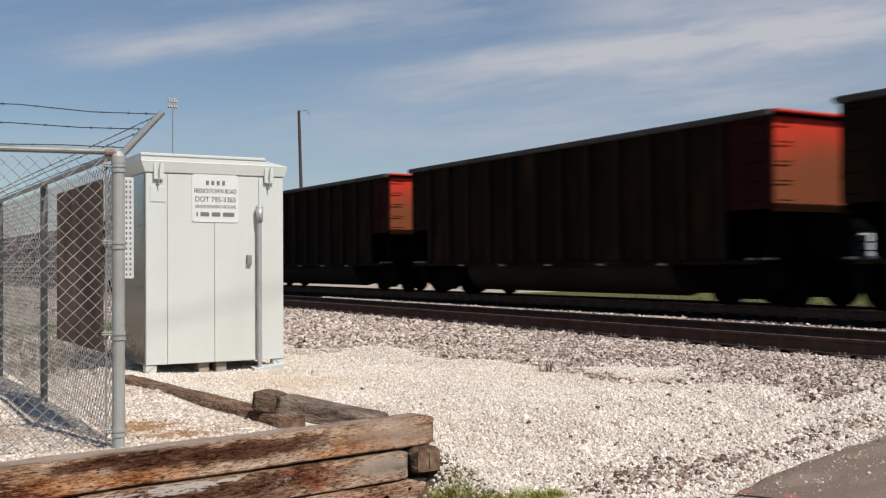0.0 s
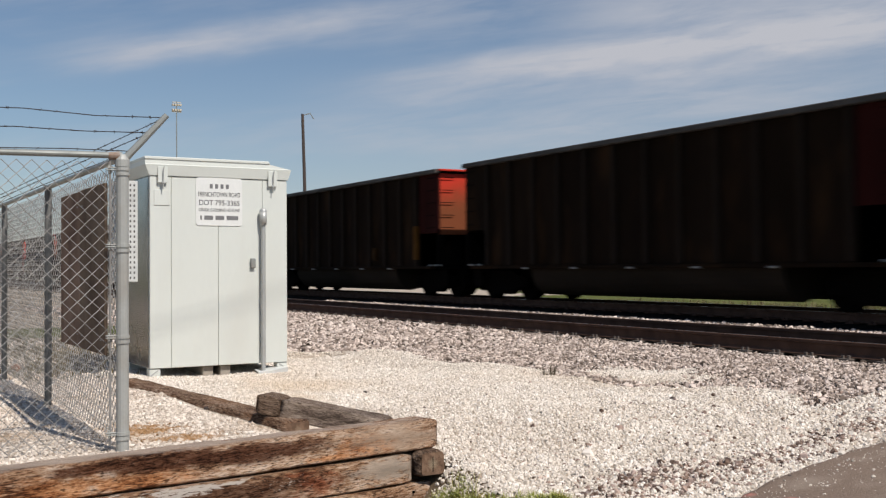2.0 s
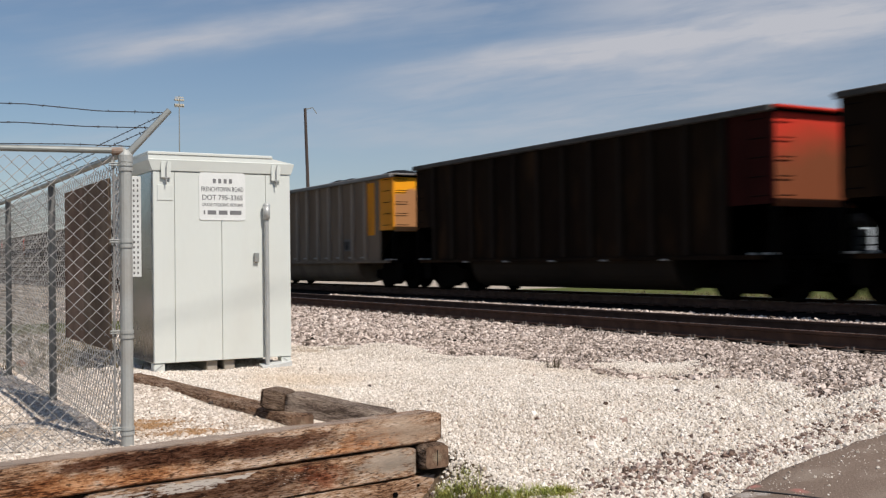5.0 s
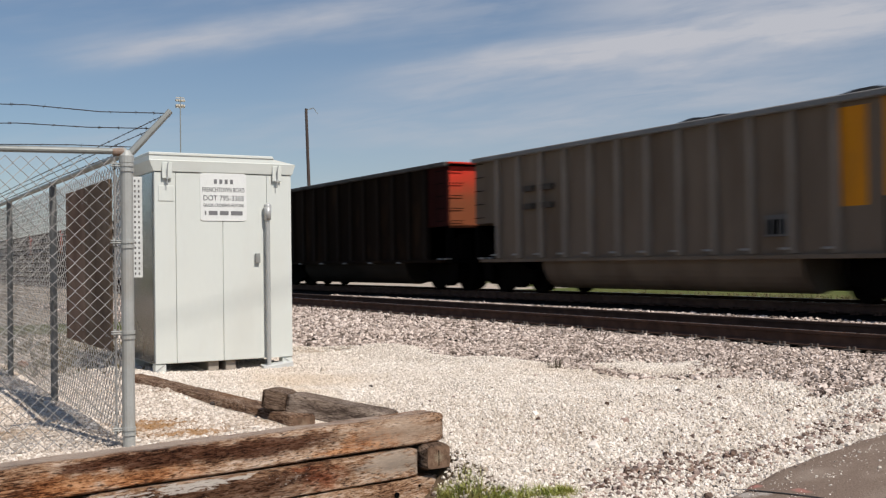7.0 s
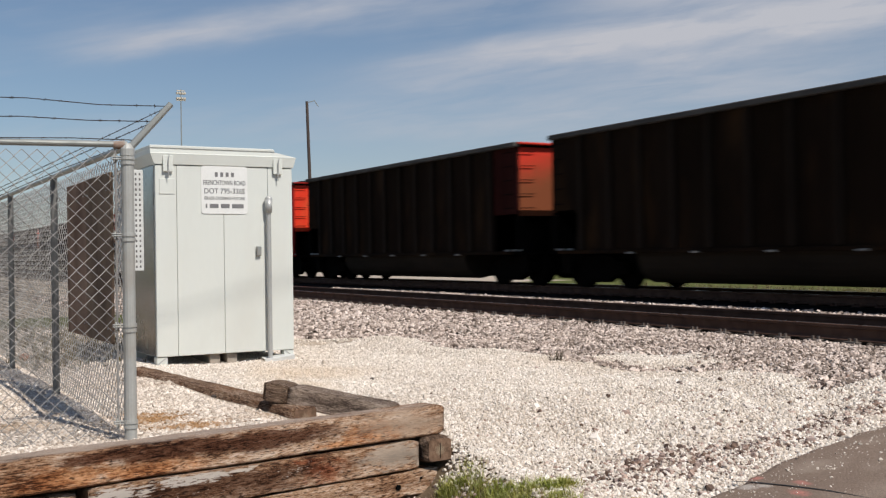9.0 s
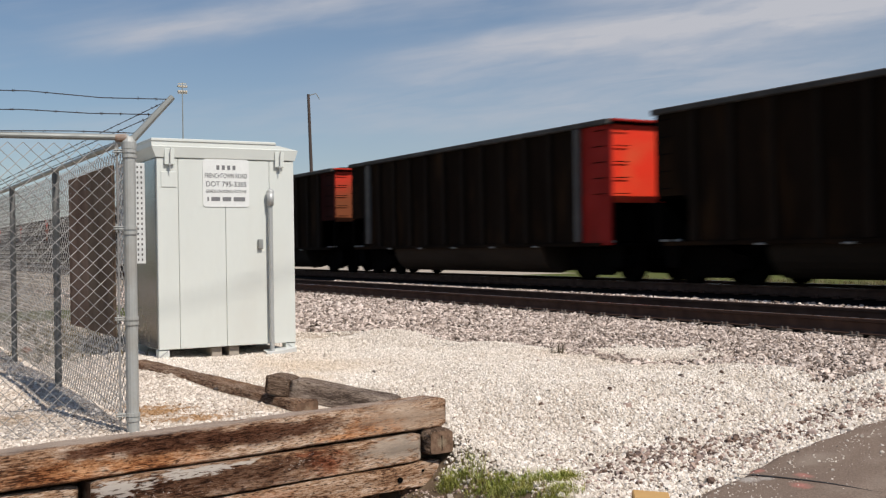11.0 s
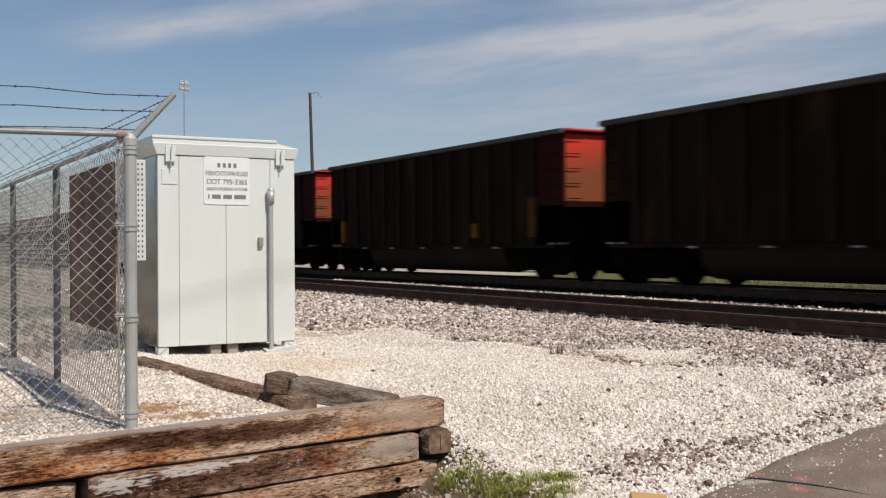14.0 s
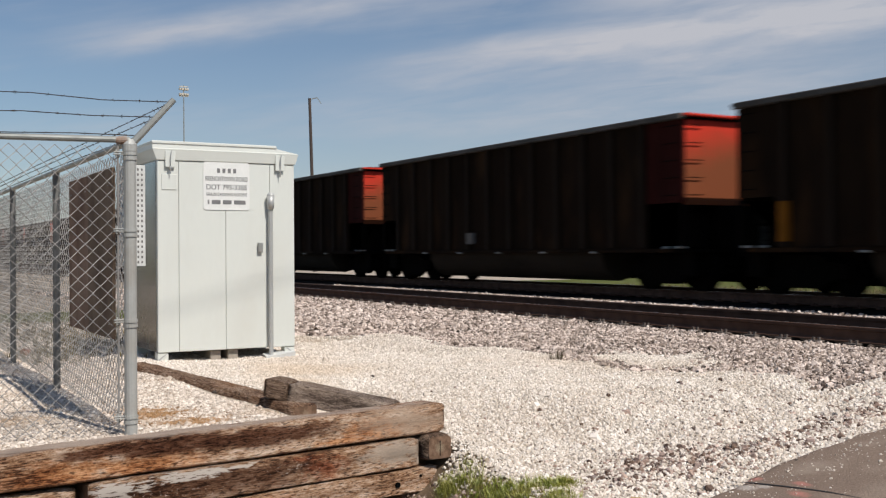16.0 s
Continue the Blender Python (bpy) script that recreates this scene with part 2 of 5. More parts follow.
M["dry_blade"] = material("dry_blade", (0.16, 0.14, 0.06), 0.8, other=(0.26, 0.19, 0.10), scale=5, random_by="island", random_amount=0.4, bump=0, gloss=0.1)
M["dark_hole"] = material("dark_hole", (0.006, 0.006, 0.006), 1.0, bump=0.0, gloss=0.0)
M["vent_white"] = material("vent_white", (0.74, 0.74, 0.71), 0.5, scale=6)
M["brown_board"] = material("brown_board", (0.32, 0.21, 0.15), 0.85, other=(0.16, 0.10, 0.07), scale=3.0, spread=0.35, grain=30, stretch=(1, 1, 0.5), speckle=0.4, gloss=0.2)


def old_timber(name, tones, rust, flecks=0.0):
    """Weathered sawn wood: long streaks along x from dark checks to bleached ridges, with rusty stains."""
    m = bpy.data.materials.new(name)
    m.use_nodes = True
    nt = m.node_tree
    N, L = nt.nodes.new, nt.links.new
    bsdf = nt.nodes["Principled BSDF"]
    bsdf.inputs["Roughness"].default_value, bsdf.inputs["Specular IOR Level"].default_value = 0.92, 0.15
    co = N("ShaderNodeTexCoord").outputs["Object"]
    info = N("ShaderNodeObjectInfo").outputs["Random"]

    def tex(scale, stretch, detail, rough=0.6):
        mp = N("ShaderNodeMapping")
        L(co, mp.inputs[0])
        mp.inputs["Scale"].default_value = stretch
        n = N("ShaderNodeTexNoise")
        n.noise_dimensions = "4D"
        L(mp.outputs[0], n.inputs["Vector"])
        seed = N("ShaderNodeMath")
        seed.operation = "MULTIPLY"
        L(info, seed.inputs[0])
        seed.inputs[1].default_value = 40
        L(seed.outputs[0], n.inputs["W"])
        n.inputs["Scale"].default_value, n.inputs["Detail"].default_value, n.inputs["Roughness"].default_value = scale, detail, rough
        return n.outputs["Fac"]

    coarse = tex(30, (0.30, 2.2, 2.2), 12, 0.82)
    hair = tex(120, (0.16, 1.5, 1.5), 6, 0.8)
    ma = N("ShaderNodeMath")
    ma.operation = "MULTIPLY_ADD"
    L(hair, ma.inputs[0])
    ma.inputs[1].default_value, ma.inputs[2].default_value = 0.75, -0.375
    sm = N("ShaderNodeMath")
    sm.operation = "ADD"
    L(coarse, sm.inputs[0]), L(ma.outputs[0], sm.inputs[1])
    streak = sm.outputs[0]
    patch = tex(3.4, (0.55, 1.6, 1.6), 6)
    stain = tex(2.4, (0.5, 1.0, 1.6), 5)
    add = N("ShaderNodeMath")
    add.operation = "ADD"
    half = N("ShaderNodeMath")
    half.operation = "MULTIPLY_ADD"
    L(patch, half.inputs[0])
    half.inputs[1].default_value, half.inputs[2].default_value = 0.7, -0.34
    L(streak, add.inputs[0]), L(half.outputs[0], add.inputs[1])
    cr = N("ShaderNodeValToRGB")
    L(add.outputs[0], cr.inputs[0])
    els = cr.color_ramp.elements
    els[0].position, els[1].position = 0.38, 0.66
    els[0].color, els[1].color = (*tones[0], 1), (*tones[3], 1)
    for p, c in ((0.445, tones[1]), (0.535, tones[2])):
        e = els.new(p)
        e.color = (*c, 1)
    mr = N("ShaderNodeMapRange")
    L(stain, mr.inputs[0])
    for i, v in zip((1, 2, 3, 4), (0.53, 0.70, 0.0, 0.55)):
        mr.inputs[i].default_value = v
    mx = N("ShaderNodeMix")
    mx.data_type = "RGBA"
    L(mr.outputs[0], mx.inputs[0]), L(cr.outputs[0], mx.inputs[6])
    mx.inputs[7].default_value = (*rust, 1)
    dash = tex(75, (0.30, 1.2, 1.2), 3)
    md = N("ShaderNodeMapRange")
    L(dash, md.inputs[0])
    for i, v in zip((1, 2, 3, 4), (0.54, 0.62, 0.0, 0.85)):
        md.inputs[i].default_value = v
    mk = N("ShaderNodeMix")
    mk.data_type = "RGBA"
    L(md.outputs[0], mk.inputs[0]), L(mx.outputs[2], mk.inputs[6])
    mk.inputs[7].default_value = (*tones[0], 1)
    spot = tex(46, (0.45, 1.0, 1.0), 5)
    ms = N("ShaderNodeMapRange")
    L(spot, ms.inputs[0])
    for i, v in zip((1, 2, 3, 4), (0.64, 0.70, 0.0, flecks)):
        ms.inputs[i].default_value = v
    mf = N("ShaderNodeMix")
    mf.data_type = "RGBA"
    L(ms.outputs[0], mf.inputs[0]), L(mk.outputs[2], mf.inputs[6])
    mf.inputs[7].default_value = (0.55, 0.48, 0.41, 1)
    L(mf.outputs[2], bsdf.inputs["Base Color"])
    b = N("ShaderNodeBump")
    b.inputs["Strength"].default_value, b.inputs["Distance"].default_value = 0.9, 0.012
    L(streak, b.inputs["Height"])
    b.inputs["Distance"].default_value = 0.02
    L(b.outputs[0], bsdf.inputs["Normal"])
    return m


BROWN = ((0.040, 0.017, 0.009), (0.240, 0.116, 0.058), (0.460, 0.285, 0.175), (0.72, 0.57, 0.45))
M["timber"] = old_timber("timber", ((0.034, 0.017, 0.011), (0.150, 0.080, 0.048), (0.270, 0.165, 0.105), (0.48, 0.36, 0.27)), (0.24, 0.10, 0.035), 0.3)
M["top_timber"] = old_timber("top_timber", BROWN, (0.26, 0.11, 0.045), 0.35)
M["painted_timber"] = old_timber("painted_timber", BROWN, (0.18, 0.075, 0.035), 0.8)
M["low_timber"] = old_timber("low_timber", BROWN, (0.24, 0.12, 0.055), 0.3)
M["grey_timber"] = old_timber("grey_timber", ((0.070, 0.048, 0.036), (0.185, 0.135, 0.105), (0.30, 0.228, 0.178), (0.50, 0.40, 0.32)), (0.20, 0.13, 0.09), 0.2)
M["dark_timber"] = old_timber("dark_timber", ((0.045, 0.028, 0.019), (0.130, 0.083, 0.056), (0.205, 0.138, 0.096), (0.36, 0.27, 0.205)), (0.12, 0.07, 0.045), 0.1)
# darker soaked stretches, rusty patches and bleached upper edges of the single timbers
stain(M["top_timber"], ((0.28, -0.11, 0.05, 0.42, 0.08, 0.055), (0.9, -0.11, 0.03, 0.5, 0.08, 0.055), (-0.1, -0.11, 0.055, 0.3, 0.08, 0.03)), (0.24, 0.155, 0.125), 0.95, 0.6, 0.7, 14, (0.35, 1, 1.4), "MULTIPLY", -0.35)
stain(M["top_timber"], ((-0.40, -0.11, -0.03, 0.32, 0.08, 0.06), (0.06, -0.11, -0.05, 0.34, 0.08, 0.05), (1.72, -0.11, -0.02, 0.22, 0.08, 0.06), (1.52, -0.11, -0.07, 0.2, 0.08, 0.02)), (1.02, 0.66, 0.38), 0.8, 0.8, 0.9, 16, (0.6, 1, 1), "MULTIPLY", -0.4)
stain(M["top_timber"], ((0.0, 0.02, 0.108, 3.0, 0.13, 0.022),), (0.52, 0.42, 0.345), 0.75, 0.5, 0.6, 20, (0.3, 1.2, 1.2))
stain(M["painted_timber"], ((-0.5, -0.13, -0.01, 0.9, 0.08, 0.10),), (0.30, 0.235, 0.21), 0.9, 0.6, 0.6, 12, (0.35, 1, 1.4), "MULTIPLY", -0.35)
stain(M["top_timber"], ((2.05, -0.11, 0.02, 0.55, 0.12, 0.12),), (0.47, 0.345, 0.25), 0.7, 0.7, 0.8, 18, (0.25, 1.2, 1.4))
stain(M["painted_timber"], ((0.40, -0.13, 0.0, 0.20, 0.08, 0.09), (0.28, -0.13, 0.07, 0.22, 0.08, 0.025)), (0.85, 0.38, 0.22), 0.8, 0.8, 0.8, 16, (0.6, 1, 1), "MULTIPLY")
stain(M["painted_timber"], ((1.0, -0.12, 0.03, 0.36, 0.15, 0.12),), (0.47, 0.385, 0.305), 0.75, 0.5, 0.8, 26, (0.3, 1, 1))
stain(M["painted_timber"], ((-1.04, -0.13, 0.045, 0.17, 0.08, 0.050), (-0.54, -0.13, 0.072, 0.26, 0.08, 0.030), (-0.22, -0.13, 0.080, 0.12, 0.08, 0.012)), (0.58, 0.51, 0.445), 0.95, 0.10, 1.25, 26, (0.28, 1, 1.6))
stain(M["painted_timber"], ((-0.7, -0.13, -0.03, 0.7, 0.08, 0.10), (0.15, -0.13, 0.03, 0.55, 0.08, 0.10)), (0.58, 0.50, 0.43), 0.85, 0.15, 1.3, 75, (0.5, 1, 1), "MIX", 1.15)
stain(M["painted_timber"], ((-1.04, -0.13, 0.045, 0.25, 0.08, 0.08), (-0.50, -0.13, 0.06, 0.4, 0.08, 0.07)), (0.085, 0.05, 0.035), 0.9, 0.12, 1.4, 34, (0.22, 1, 2.2), "MIX", 1.05)
stain(M["low_timber"], ((-0.5, -0.11, 0.02, 0.9, 0.08, 0.07),), (0.75, 0.45, 0.30), 0.8, 0.6, 0.6, 10, (0.4, 1, 1), "MULTIPLY")
M["track_tie"] = material("track_tie", (0.020, 0.015, 0.012), 0.95, other=(0.014, 0.011, 0.009), scale=4, stretch=(0.3, 2, 2), grain=30, bump=0.6, random_by="object", gloss=0.05)
M["rail_rust"] = material("rail_rust", (0.14, 0.078, 0.055), 0.9, 0.0, other=(0.075, 0.043, 0.031), scale=4, grain=70, gloss=0.1)
M["rail_top"] = material("rail_top", (0.45, 0.42, 0.40), 0.28, 0.9, scale=8, bump=0.02)
M["pole_wood"] = material("pole_wood", (0.085, 0.06, 0.05), 0.9, other=(0.06, 0.045, 0.04), scale=2, stretch=(3, 3, 0.2))
M["grass_blade"] = material("grass_blade", (0.23, 0.29, 0.035), 0.7, other=(0.47, 0.41, 0.11), scale=9, random_by="island", random_amount=0.45, bump=0, gloss=0.2)
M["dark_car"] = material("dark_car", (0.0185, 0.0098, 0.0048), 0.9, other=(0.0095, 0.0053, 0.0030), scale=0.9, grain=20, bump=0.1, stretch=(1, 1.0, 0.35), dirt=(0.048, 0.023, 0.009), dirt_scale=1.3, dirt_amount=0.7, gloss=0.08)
M["grey_car"] = material("grey_car", (0.245, 0.180, 0.128), 0.75, other=(0.168, 0.120, 0.084), scale=0.9, grain=20, bump=0.1, stretch=(1, 1, 0.22), dirt=(0.11, 0.072, 0.046), dirt_scale=1.2, dirt_amount=0.6, gloss=0.12)
M["grey_post"] = material("grey_post", (0.37, 0.295, 0.23), 0.7, other=(0.24, 0.185, 0.14), scale=1.3, grain=20, bump=0.1, stretch=(1, 1, 0.4), gloss=0.2)
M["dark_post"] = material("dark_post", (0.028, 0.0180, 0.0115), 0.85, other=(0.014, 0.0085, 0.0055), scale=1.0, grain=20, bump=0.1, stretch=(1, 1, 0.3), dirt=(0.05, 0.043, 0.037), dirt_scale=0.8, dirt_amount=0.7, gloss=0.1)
M["straw_blade"] = material("straw_blade", (0.36, 0.26, 0.11), 0.8, other=(0.24, 0.15, 0.06), scale=9, random_by="island", random_amount=0.4, bump=0, gloss=0.15)
M["dark_ballast"] = material("dark_ballast", (0.44, 0.305, 0.235), 0.95, other=(0.14, 0.102, 0.09), scale=14, spread=0.35, grain=40, bump=0, random_by="island", random_amount=0.7, gloss=0.1)
M["top_chord"] = material("top_chord", (0.095, 0.083, 0.073), 0.7, 0.0, other=(0.045, 0.040, 0.035), scale=1.5, gloss=0.3)


def end_paint(name, paint, dust, top, bottom, amount):
    """Paint of a car's end that road dust has browned from below and in the middle; heights in the car's space."""
    m = bpy.data.materials.new(name)
    m.use_nodes = True
    nt = m.node_tree
    N, L = nt.nodes.new, nt.links.new
    bsdf = nt.nodes["Principled BSDF"]
    bsdf.inputs["Roughness"].default_value, bsdf.inputs["Specular IOR Level"].default_value = 0.75, 0.15
    co = N("ShaderNodeTexCoord").outputs["Object"]
    sep = N("ShaderNodeSeparateXYZ")
    L(co, sep.inputs[0])
    no = N("ShaderNodeTexNoise")
    L(co, no.inputs["Vector"])
    no.inputs["Scale"].default_value, no.inputs["Detail"].default_value = 1.6, 5

    def calc(op, a, b):
        n = N("ShaderNodeMath")
        n.operation = op
        for k, v in enumerate((a, b)):
            if isinstance(v, (int, float)):
                n.inputs[k].default_value = v
            else:
                L(v, n.inputs[k])
        return n.outputs[0]

    wob = calc("MULTIPLY", calc("SUBTRACT", no.outputs["Fac"], 0.5), 0.9)
    side = calc("MULTIPLY", calc("ABSOLUTE", calc("ADD", sep.outputs[0], 0.2), 0.0), 0.28)
    level = calc("ADD", calc("ADD", sep.outputs[2], wob), side)
    mr = N("ShaderNodeMapRange")
    mr.interpolation_type = "SMOOTHSTEP"
    L(level, mr.inputs[0])
    for k, v in zip((1, 2, 3, 4), (bottom, top, amount, 0.0)):
        mr.inputs[k].default_value = v
    mx = N("ShaderNodeMix")
    mx.data_type = "RGBA"
    L(mr.outputs[0], mx.inputs[0])
    mx.inputs[6].default_value, mx.inputs[7].default_value = (*paint, 1), (*dust, 1)
    L(mx.outputs[2], bsdf.inputs["Base Color"])
    return m


M["red_end"] = end_paint("red_end", (0.58, 0.038, 0.020), (0.165, 0.060, 0.024), 3.95, 2.9, 0.92)
M["orange_end_dusty"] = end_paint("orange_end_dusty", (0.90, 0.36, 0.012), (0.40, 0.19, 0.085), 3.52, 3.40, 0.97)
# darker copy of bright_red, with the shade of the car's side in it
M["shaded_bright_red"] = material("shaded_bright_red", (0.42, 0.018, 0.010), 0.7, other=(0.30, 0.014, 0.009), scale=1.0, grain=20, dirt=(0.10, 0.02, 0.012), dirt_scale=1.2, dirt_amount=0.5, gloss=0.2)
M["dark_tub"] = material("dark_tub", (0.034, 0.025, 0.018), 0.85, other=(0.02, 0.015, 0.011), scale=0.9, grain=20, stretch=(1, 0.4, 1), gloss=0.1)
M["pale_tub"] = material("pale_tub", (0.060, 0.040, 0.027), 0.8, other=(0.036, 0.024, 0.017), scale=0.9, grain=20, stretch=(1, 0.4, 1), gloss=0.15)
M["bright_red"] = material("bright_red", (0.82, 0.035, 0.014), 0.6, other=(0.72, 0.05, 0.016), scale=1.0, grain=20, dirt=(0.62, 0.14, 0.05), dirt_scale=0.7, dirt_amount=0.5, gloss=0.2)
M["orange_end"] = material("orange_end", (0.80, 0.30, 0.010), 0.7, other=(0.72, 0.26, 0.012), scale=1.0, grain=20, dirt=(0.4, 0.2, 0.06), dirt_scale=1.0, dirt_amount=0.3, gloss=0.2)
# the end's red taken close to black, as no sun reaches the side
M["shaded_red"] = material("shaded_red", (0.042, 0.0058, 0.0038), 0.85, other=(0.022, 0.0040, 0.0028), scale=1.2, grain=20, stretch=(1, 1, 0.4), gloss=0.1)
M["yellow_mark"] = material("yellow_mark", (0.24, 0.085, 0.006), 0.8, other=(0.15, 0.06, 0.006), scale=3, gloss=0.1)
M["soiled_yellow"] = material("soiled_yellow", (0.12, 0.05, 0.006), 0.85, other=(0.08, 0.034, 0.006), scale=3, gloss=0.1)
M["white_stripe"] = material("white_stripe", (0.17, 0.155, 0.14), 0.8, scale=3, dirt=(0.08, 0.06, 0.05), dirt_scale=4, dirt_amount=0.6, gloss=0.2)
# black iron, taken still darker for the shade under the cars
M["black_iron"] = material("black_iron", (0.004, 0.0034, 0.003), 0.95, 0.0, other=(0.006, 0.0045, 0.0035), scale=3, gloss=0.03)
M["bright_iron"] = material("bright_iron", (0.36, 0.345, 0.32), 0.65, 0.1, scale=6, gloss=0.3)
M["worn_ink"] = material("worn_ink", (0.07, 0.055, 0.045), 0.9, other=(0.12, 0.10, 0.08), scale=6, gloss=0.1)
M["dull_tank"] = material("dull_tank", (0.095, 0.088, 0.08), 0.85, other=(0.05, 0.046, 0.042), scale=4, gloss=0.2)
M["coal"] = material("coal", (0.010, 0.010, 0.011), 0.9, grain=12, bump=1.0, bump_dist=0.05, gloss=0.15)
M["light_head"] = material("light_head", (0.62, 0.56, 0.46), 0.6)
M["yellow_wood"] = material("yellow_wood", (0.55, 0.33, 0.12), 0.8, other=(0.45, 0.26, 0.1), scale=6, stretch=(0.3, 2, 2))
M["weed"] = material("weed", (0.10, 0.075, 0.04), 0.9, random_by="island")

# ---- mesh helpers ----


def mesh_of(name, bm, mat, smooth=False):
    me = bpy.data.meshes.new(name)
    bm.to_mesh(me)
    bm.free()
    for m in (mat if isinstance(mat, (list, tuple)) else [mat]):
        me.materials.append(m)
    if smooth:
        me.polygons.foreach_set("use_smooth", [True] * len(me.polygons))
    return me


def part(name, bm, mat, parent=None, label="", smooth=False):
    ob = new(name, mesh_of(name, bm, mat, smooth))
    if parent is not None:
        ob.parent = parent
    if label:
        tagged(ob, label)
    return ob


def empty(name, m=None):
    ob = new(name)
    ob.empty_display_size = 0.2
    if m is not None:
        ob.matrix_basis = m
    return ob


def add_box(bm, lo, hi, bevel=0.0, mat=0, m=None):
    lo, hi = Vector(lo), Vector(hi)
    res = bmesh.ops.create_cube(bm, size=1.0, matrix=Matrix.Translation((lo + hi) / 2) @ Matrix.Diagonal((*(hi - lo), 1)))
    vs = res["verts"]
    if bevel:
        es = list({e for v in vs for e in v.link_edges})
        r = bmesh.ops.bevel(bm, geom=es, offset=bevel, segments=1, affect="EDGES", clamp_overlap=True)
        vs = list({v for v in r["verts"]} | {v for v in vs if v.is_valid})
    for f in {f for v in vs for f in v.link_faces}:
        f.material_index = mat
    if m is not None:
        bmesh.ops.transform(bm, matrix=m, verts=[v for v in vs if v.is_valid])
    return vs


def box_mesh(lo, hi, bevel=0.0):
    bm = bmesh.new()
    add_box(bm, lo, hi, bevel)
    return bm


def add_rod(bm, a, b, r, r2=None, seg=10, caps=True, mat=0):
    a, b = Vector(a), Vector(b)
    q = (b - a).to_track_quat("Z", "Y").to_matrix().to_4x4()
    res = bmesh.ops.create_cone(bm, cap_ends=caps, segments=seg, radius1=r, radius2=r if r2 is None else r2, depth=(b - a).length, matrix=Matrix.Translation((a + b) / 2) @ q)
    for f in {f for v in res["verts"] for f in v.link_faces}:
        f.material_index = mat
    return res["verts"]


def rod_mesh(a, b, r, r2=None, seg=10):
    bm = bmesh.new()
    add_rod(bm, a, b, r, r2, seg)
    return bm


def add_prism(bm, outline, axis_lo, axis_hi, axis="y", mat=0):
    """Extrudes an outline of (a, b) pairs along one axis; the pairs are (x, z) for y, (y, z) for x, (x, y) for z."""
    def at(p, s):
        return {"y": (p[0], s, p[1]), "x": (s, p[0], p[1]), "z": (p[0], p[1], s)}[axis]
    lo = [bm.verts.new(at(p, axis_lo)) for p in outline]
    hi = [bm.verts.new(at(p, axis_hi)) for p in outline]
    faces = [bm.faces.new(lo), bm.faces.new(hi[::-1])]
    n = len(outline)
    for i in range(n):
        faces.append(bm.faces.new((lo[(i + 1) % n], lo[i], hi[i], hi[(i + 1) % n])))
    bmesh.ops.recalc_face_normals(bm, faces=faces)
    for f in faces:
        f.material_index = mat
    return faces


def quick_mesh(name, verts, faces, mat, smooth=False):
    """A mesh from arrays; all faces have the same number of corners."""
    me = bpy.data.meshes.new(name)
    k = faces.shape[1]
    me.vertices.add(len(verts))
    me.vertices.foreach_set("co", verts.astype(np.float32).ravel())
    me.loops.add(faces.size)
    me.loops.foreach_set("vertex_index", faces.astype(np.int32).ravel())
    me.polygons.add(len(faces))
    me.polygons.foreach_set("loop_start", np.arange(0, faces.size, k, dtype=np.int32))
    me.polygons.foreach_set("loop_total", np.full(len(faces), k, dtype=np.int32))
    me.polygons.foreach_set("use_smooth", np.full(len(faces), smooth))
    me.update(calc_edges=True)
    me.validate()
    for m in (mat if isinstance(mat, (list, tuple)) else [mat]):
        me.materials.append(m)
    return me


# ---- ground ----
ROAD_Y = 4.85           # edge of the road, which runs across the tracks
PAD_Z = 0.386           # level of the gravel round fence and cabinet
RAIL_Z = 0.65           # top of all rails
BED_Z = 0.43            # top of the ballast
NEAR_C, FAR_C = 11.05, 17.42    # centre lines of the tracks


def smooth_step(a, b, v):
    t = np.clip((v - a) / (b - a), 0, 1)
    return t * t * (3 - 2 * t)


def road_z(x):
    return np.clip((x - 4.4) * 0.130, 0, RAIL_Z - 0.03)


def road_edge(x):
    """The road's edge swings out a little towards the tracks."""
    return 4.78 + 0.17 * np.clip(x - 4.4, 0, 1.1) + 0.012 * np.clip(x - 5.5, 0, 6)


def wall_y(x):
    """The line of the timber wall."""
    return 6.671 + (x - 3.833) * 0.144


def toe_x(y):
    """Where the white gravel ends and the ballast's slope begins."""
    y = np.asarray(y, float)
    line = np.interp(y, (4.9, 5.80, 5.95, 6.1, 6.4, 6.9, 7.3, 7.5, 7.8, 8.5, 9.2, 9.7, 10.0, 10.4, 11.0, 11.9, 12.45, 12.7, 16), (8.6, 8.0, 7.3, 7.0, 7.2, 7.4, 7.45, 7.2, 6.65, 6.8, 7.15, 6.95, 6.6, 6.25, 6.15, 6.25, 6.1, 5.2, 4.9))
    return line + 0.07 + 0.05 * np.sin(y * 5.1) + 0.035 * np.sin(y * 11.3 + 1) + 0.02 * np.sin(y * 23.7 + 2)


def spill(x, y):
    """How far a spot lies inside the white gravel that has slid over the ballast; 1 in its middle, 0 at its rim."""
    x, y = np.asarray(x, float), np.asarray(y, float)
    a = np.arctan2(y - 8.65, x - 7.55)
    rim = 1 + 0.13 * np.sin(3 * a + 0.6) + 0.09 * np.sin(5 * a + 2) + 0.06 * np.sin(11 * a)
    return 1 - np.hypot((x - 7.55) / 0.72, (y - 8.65) / 1.05) / rim


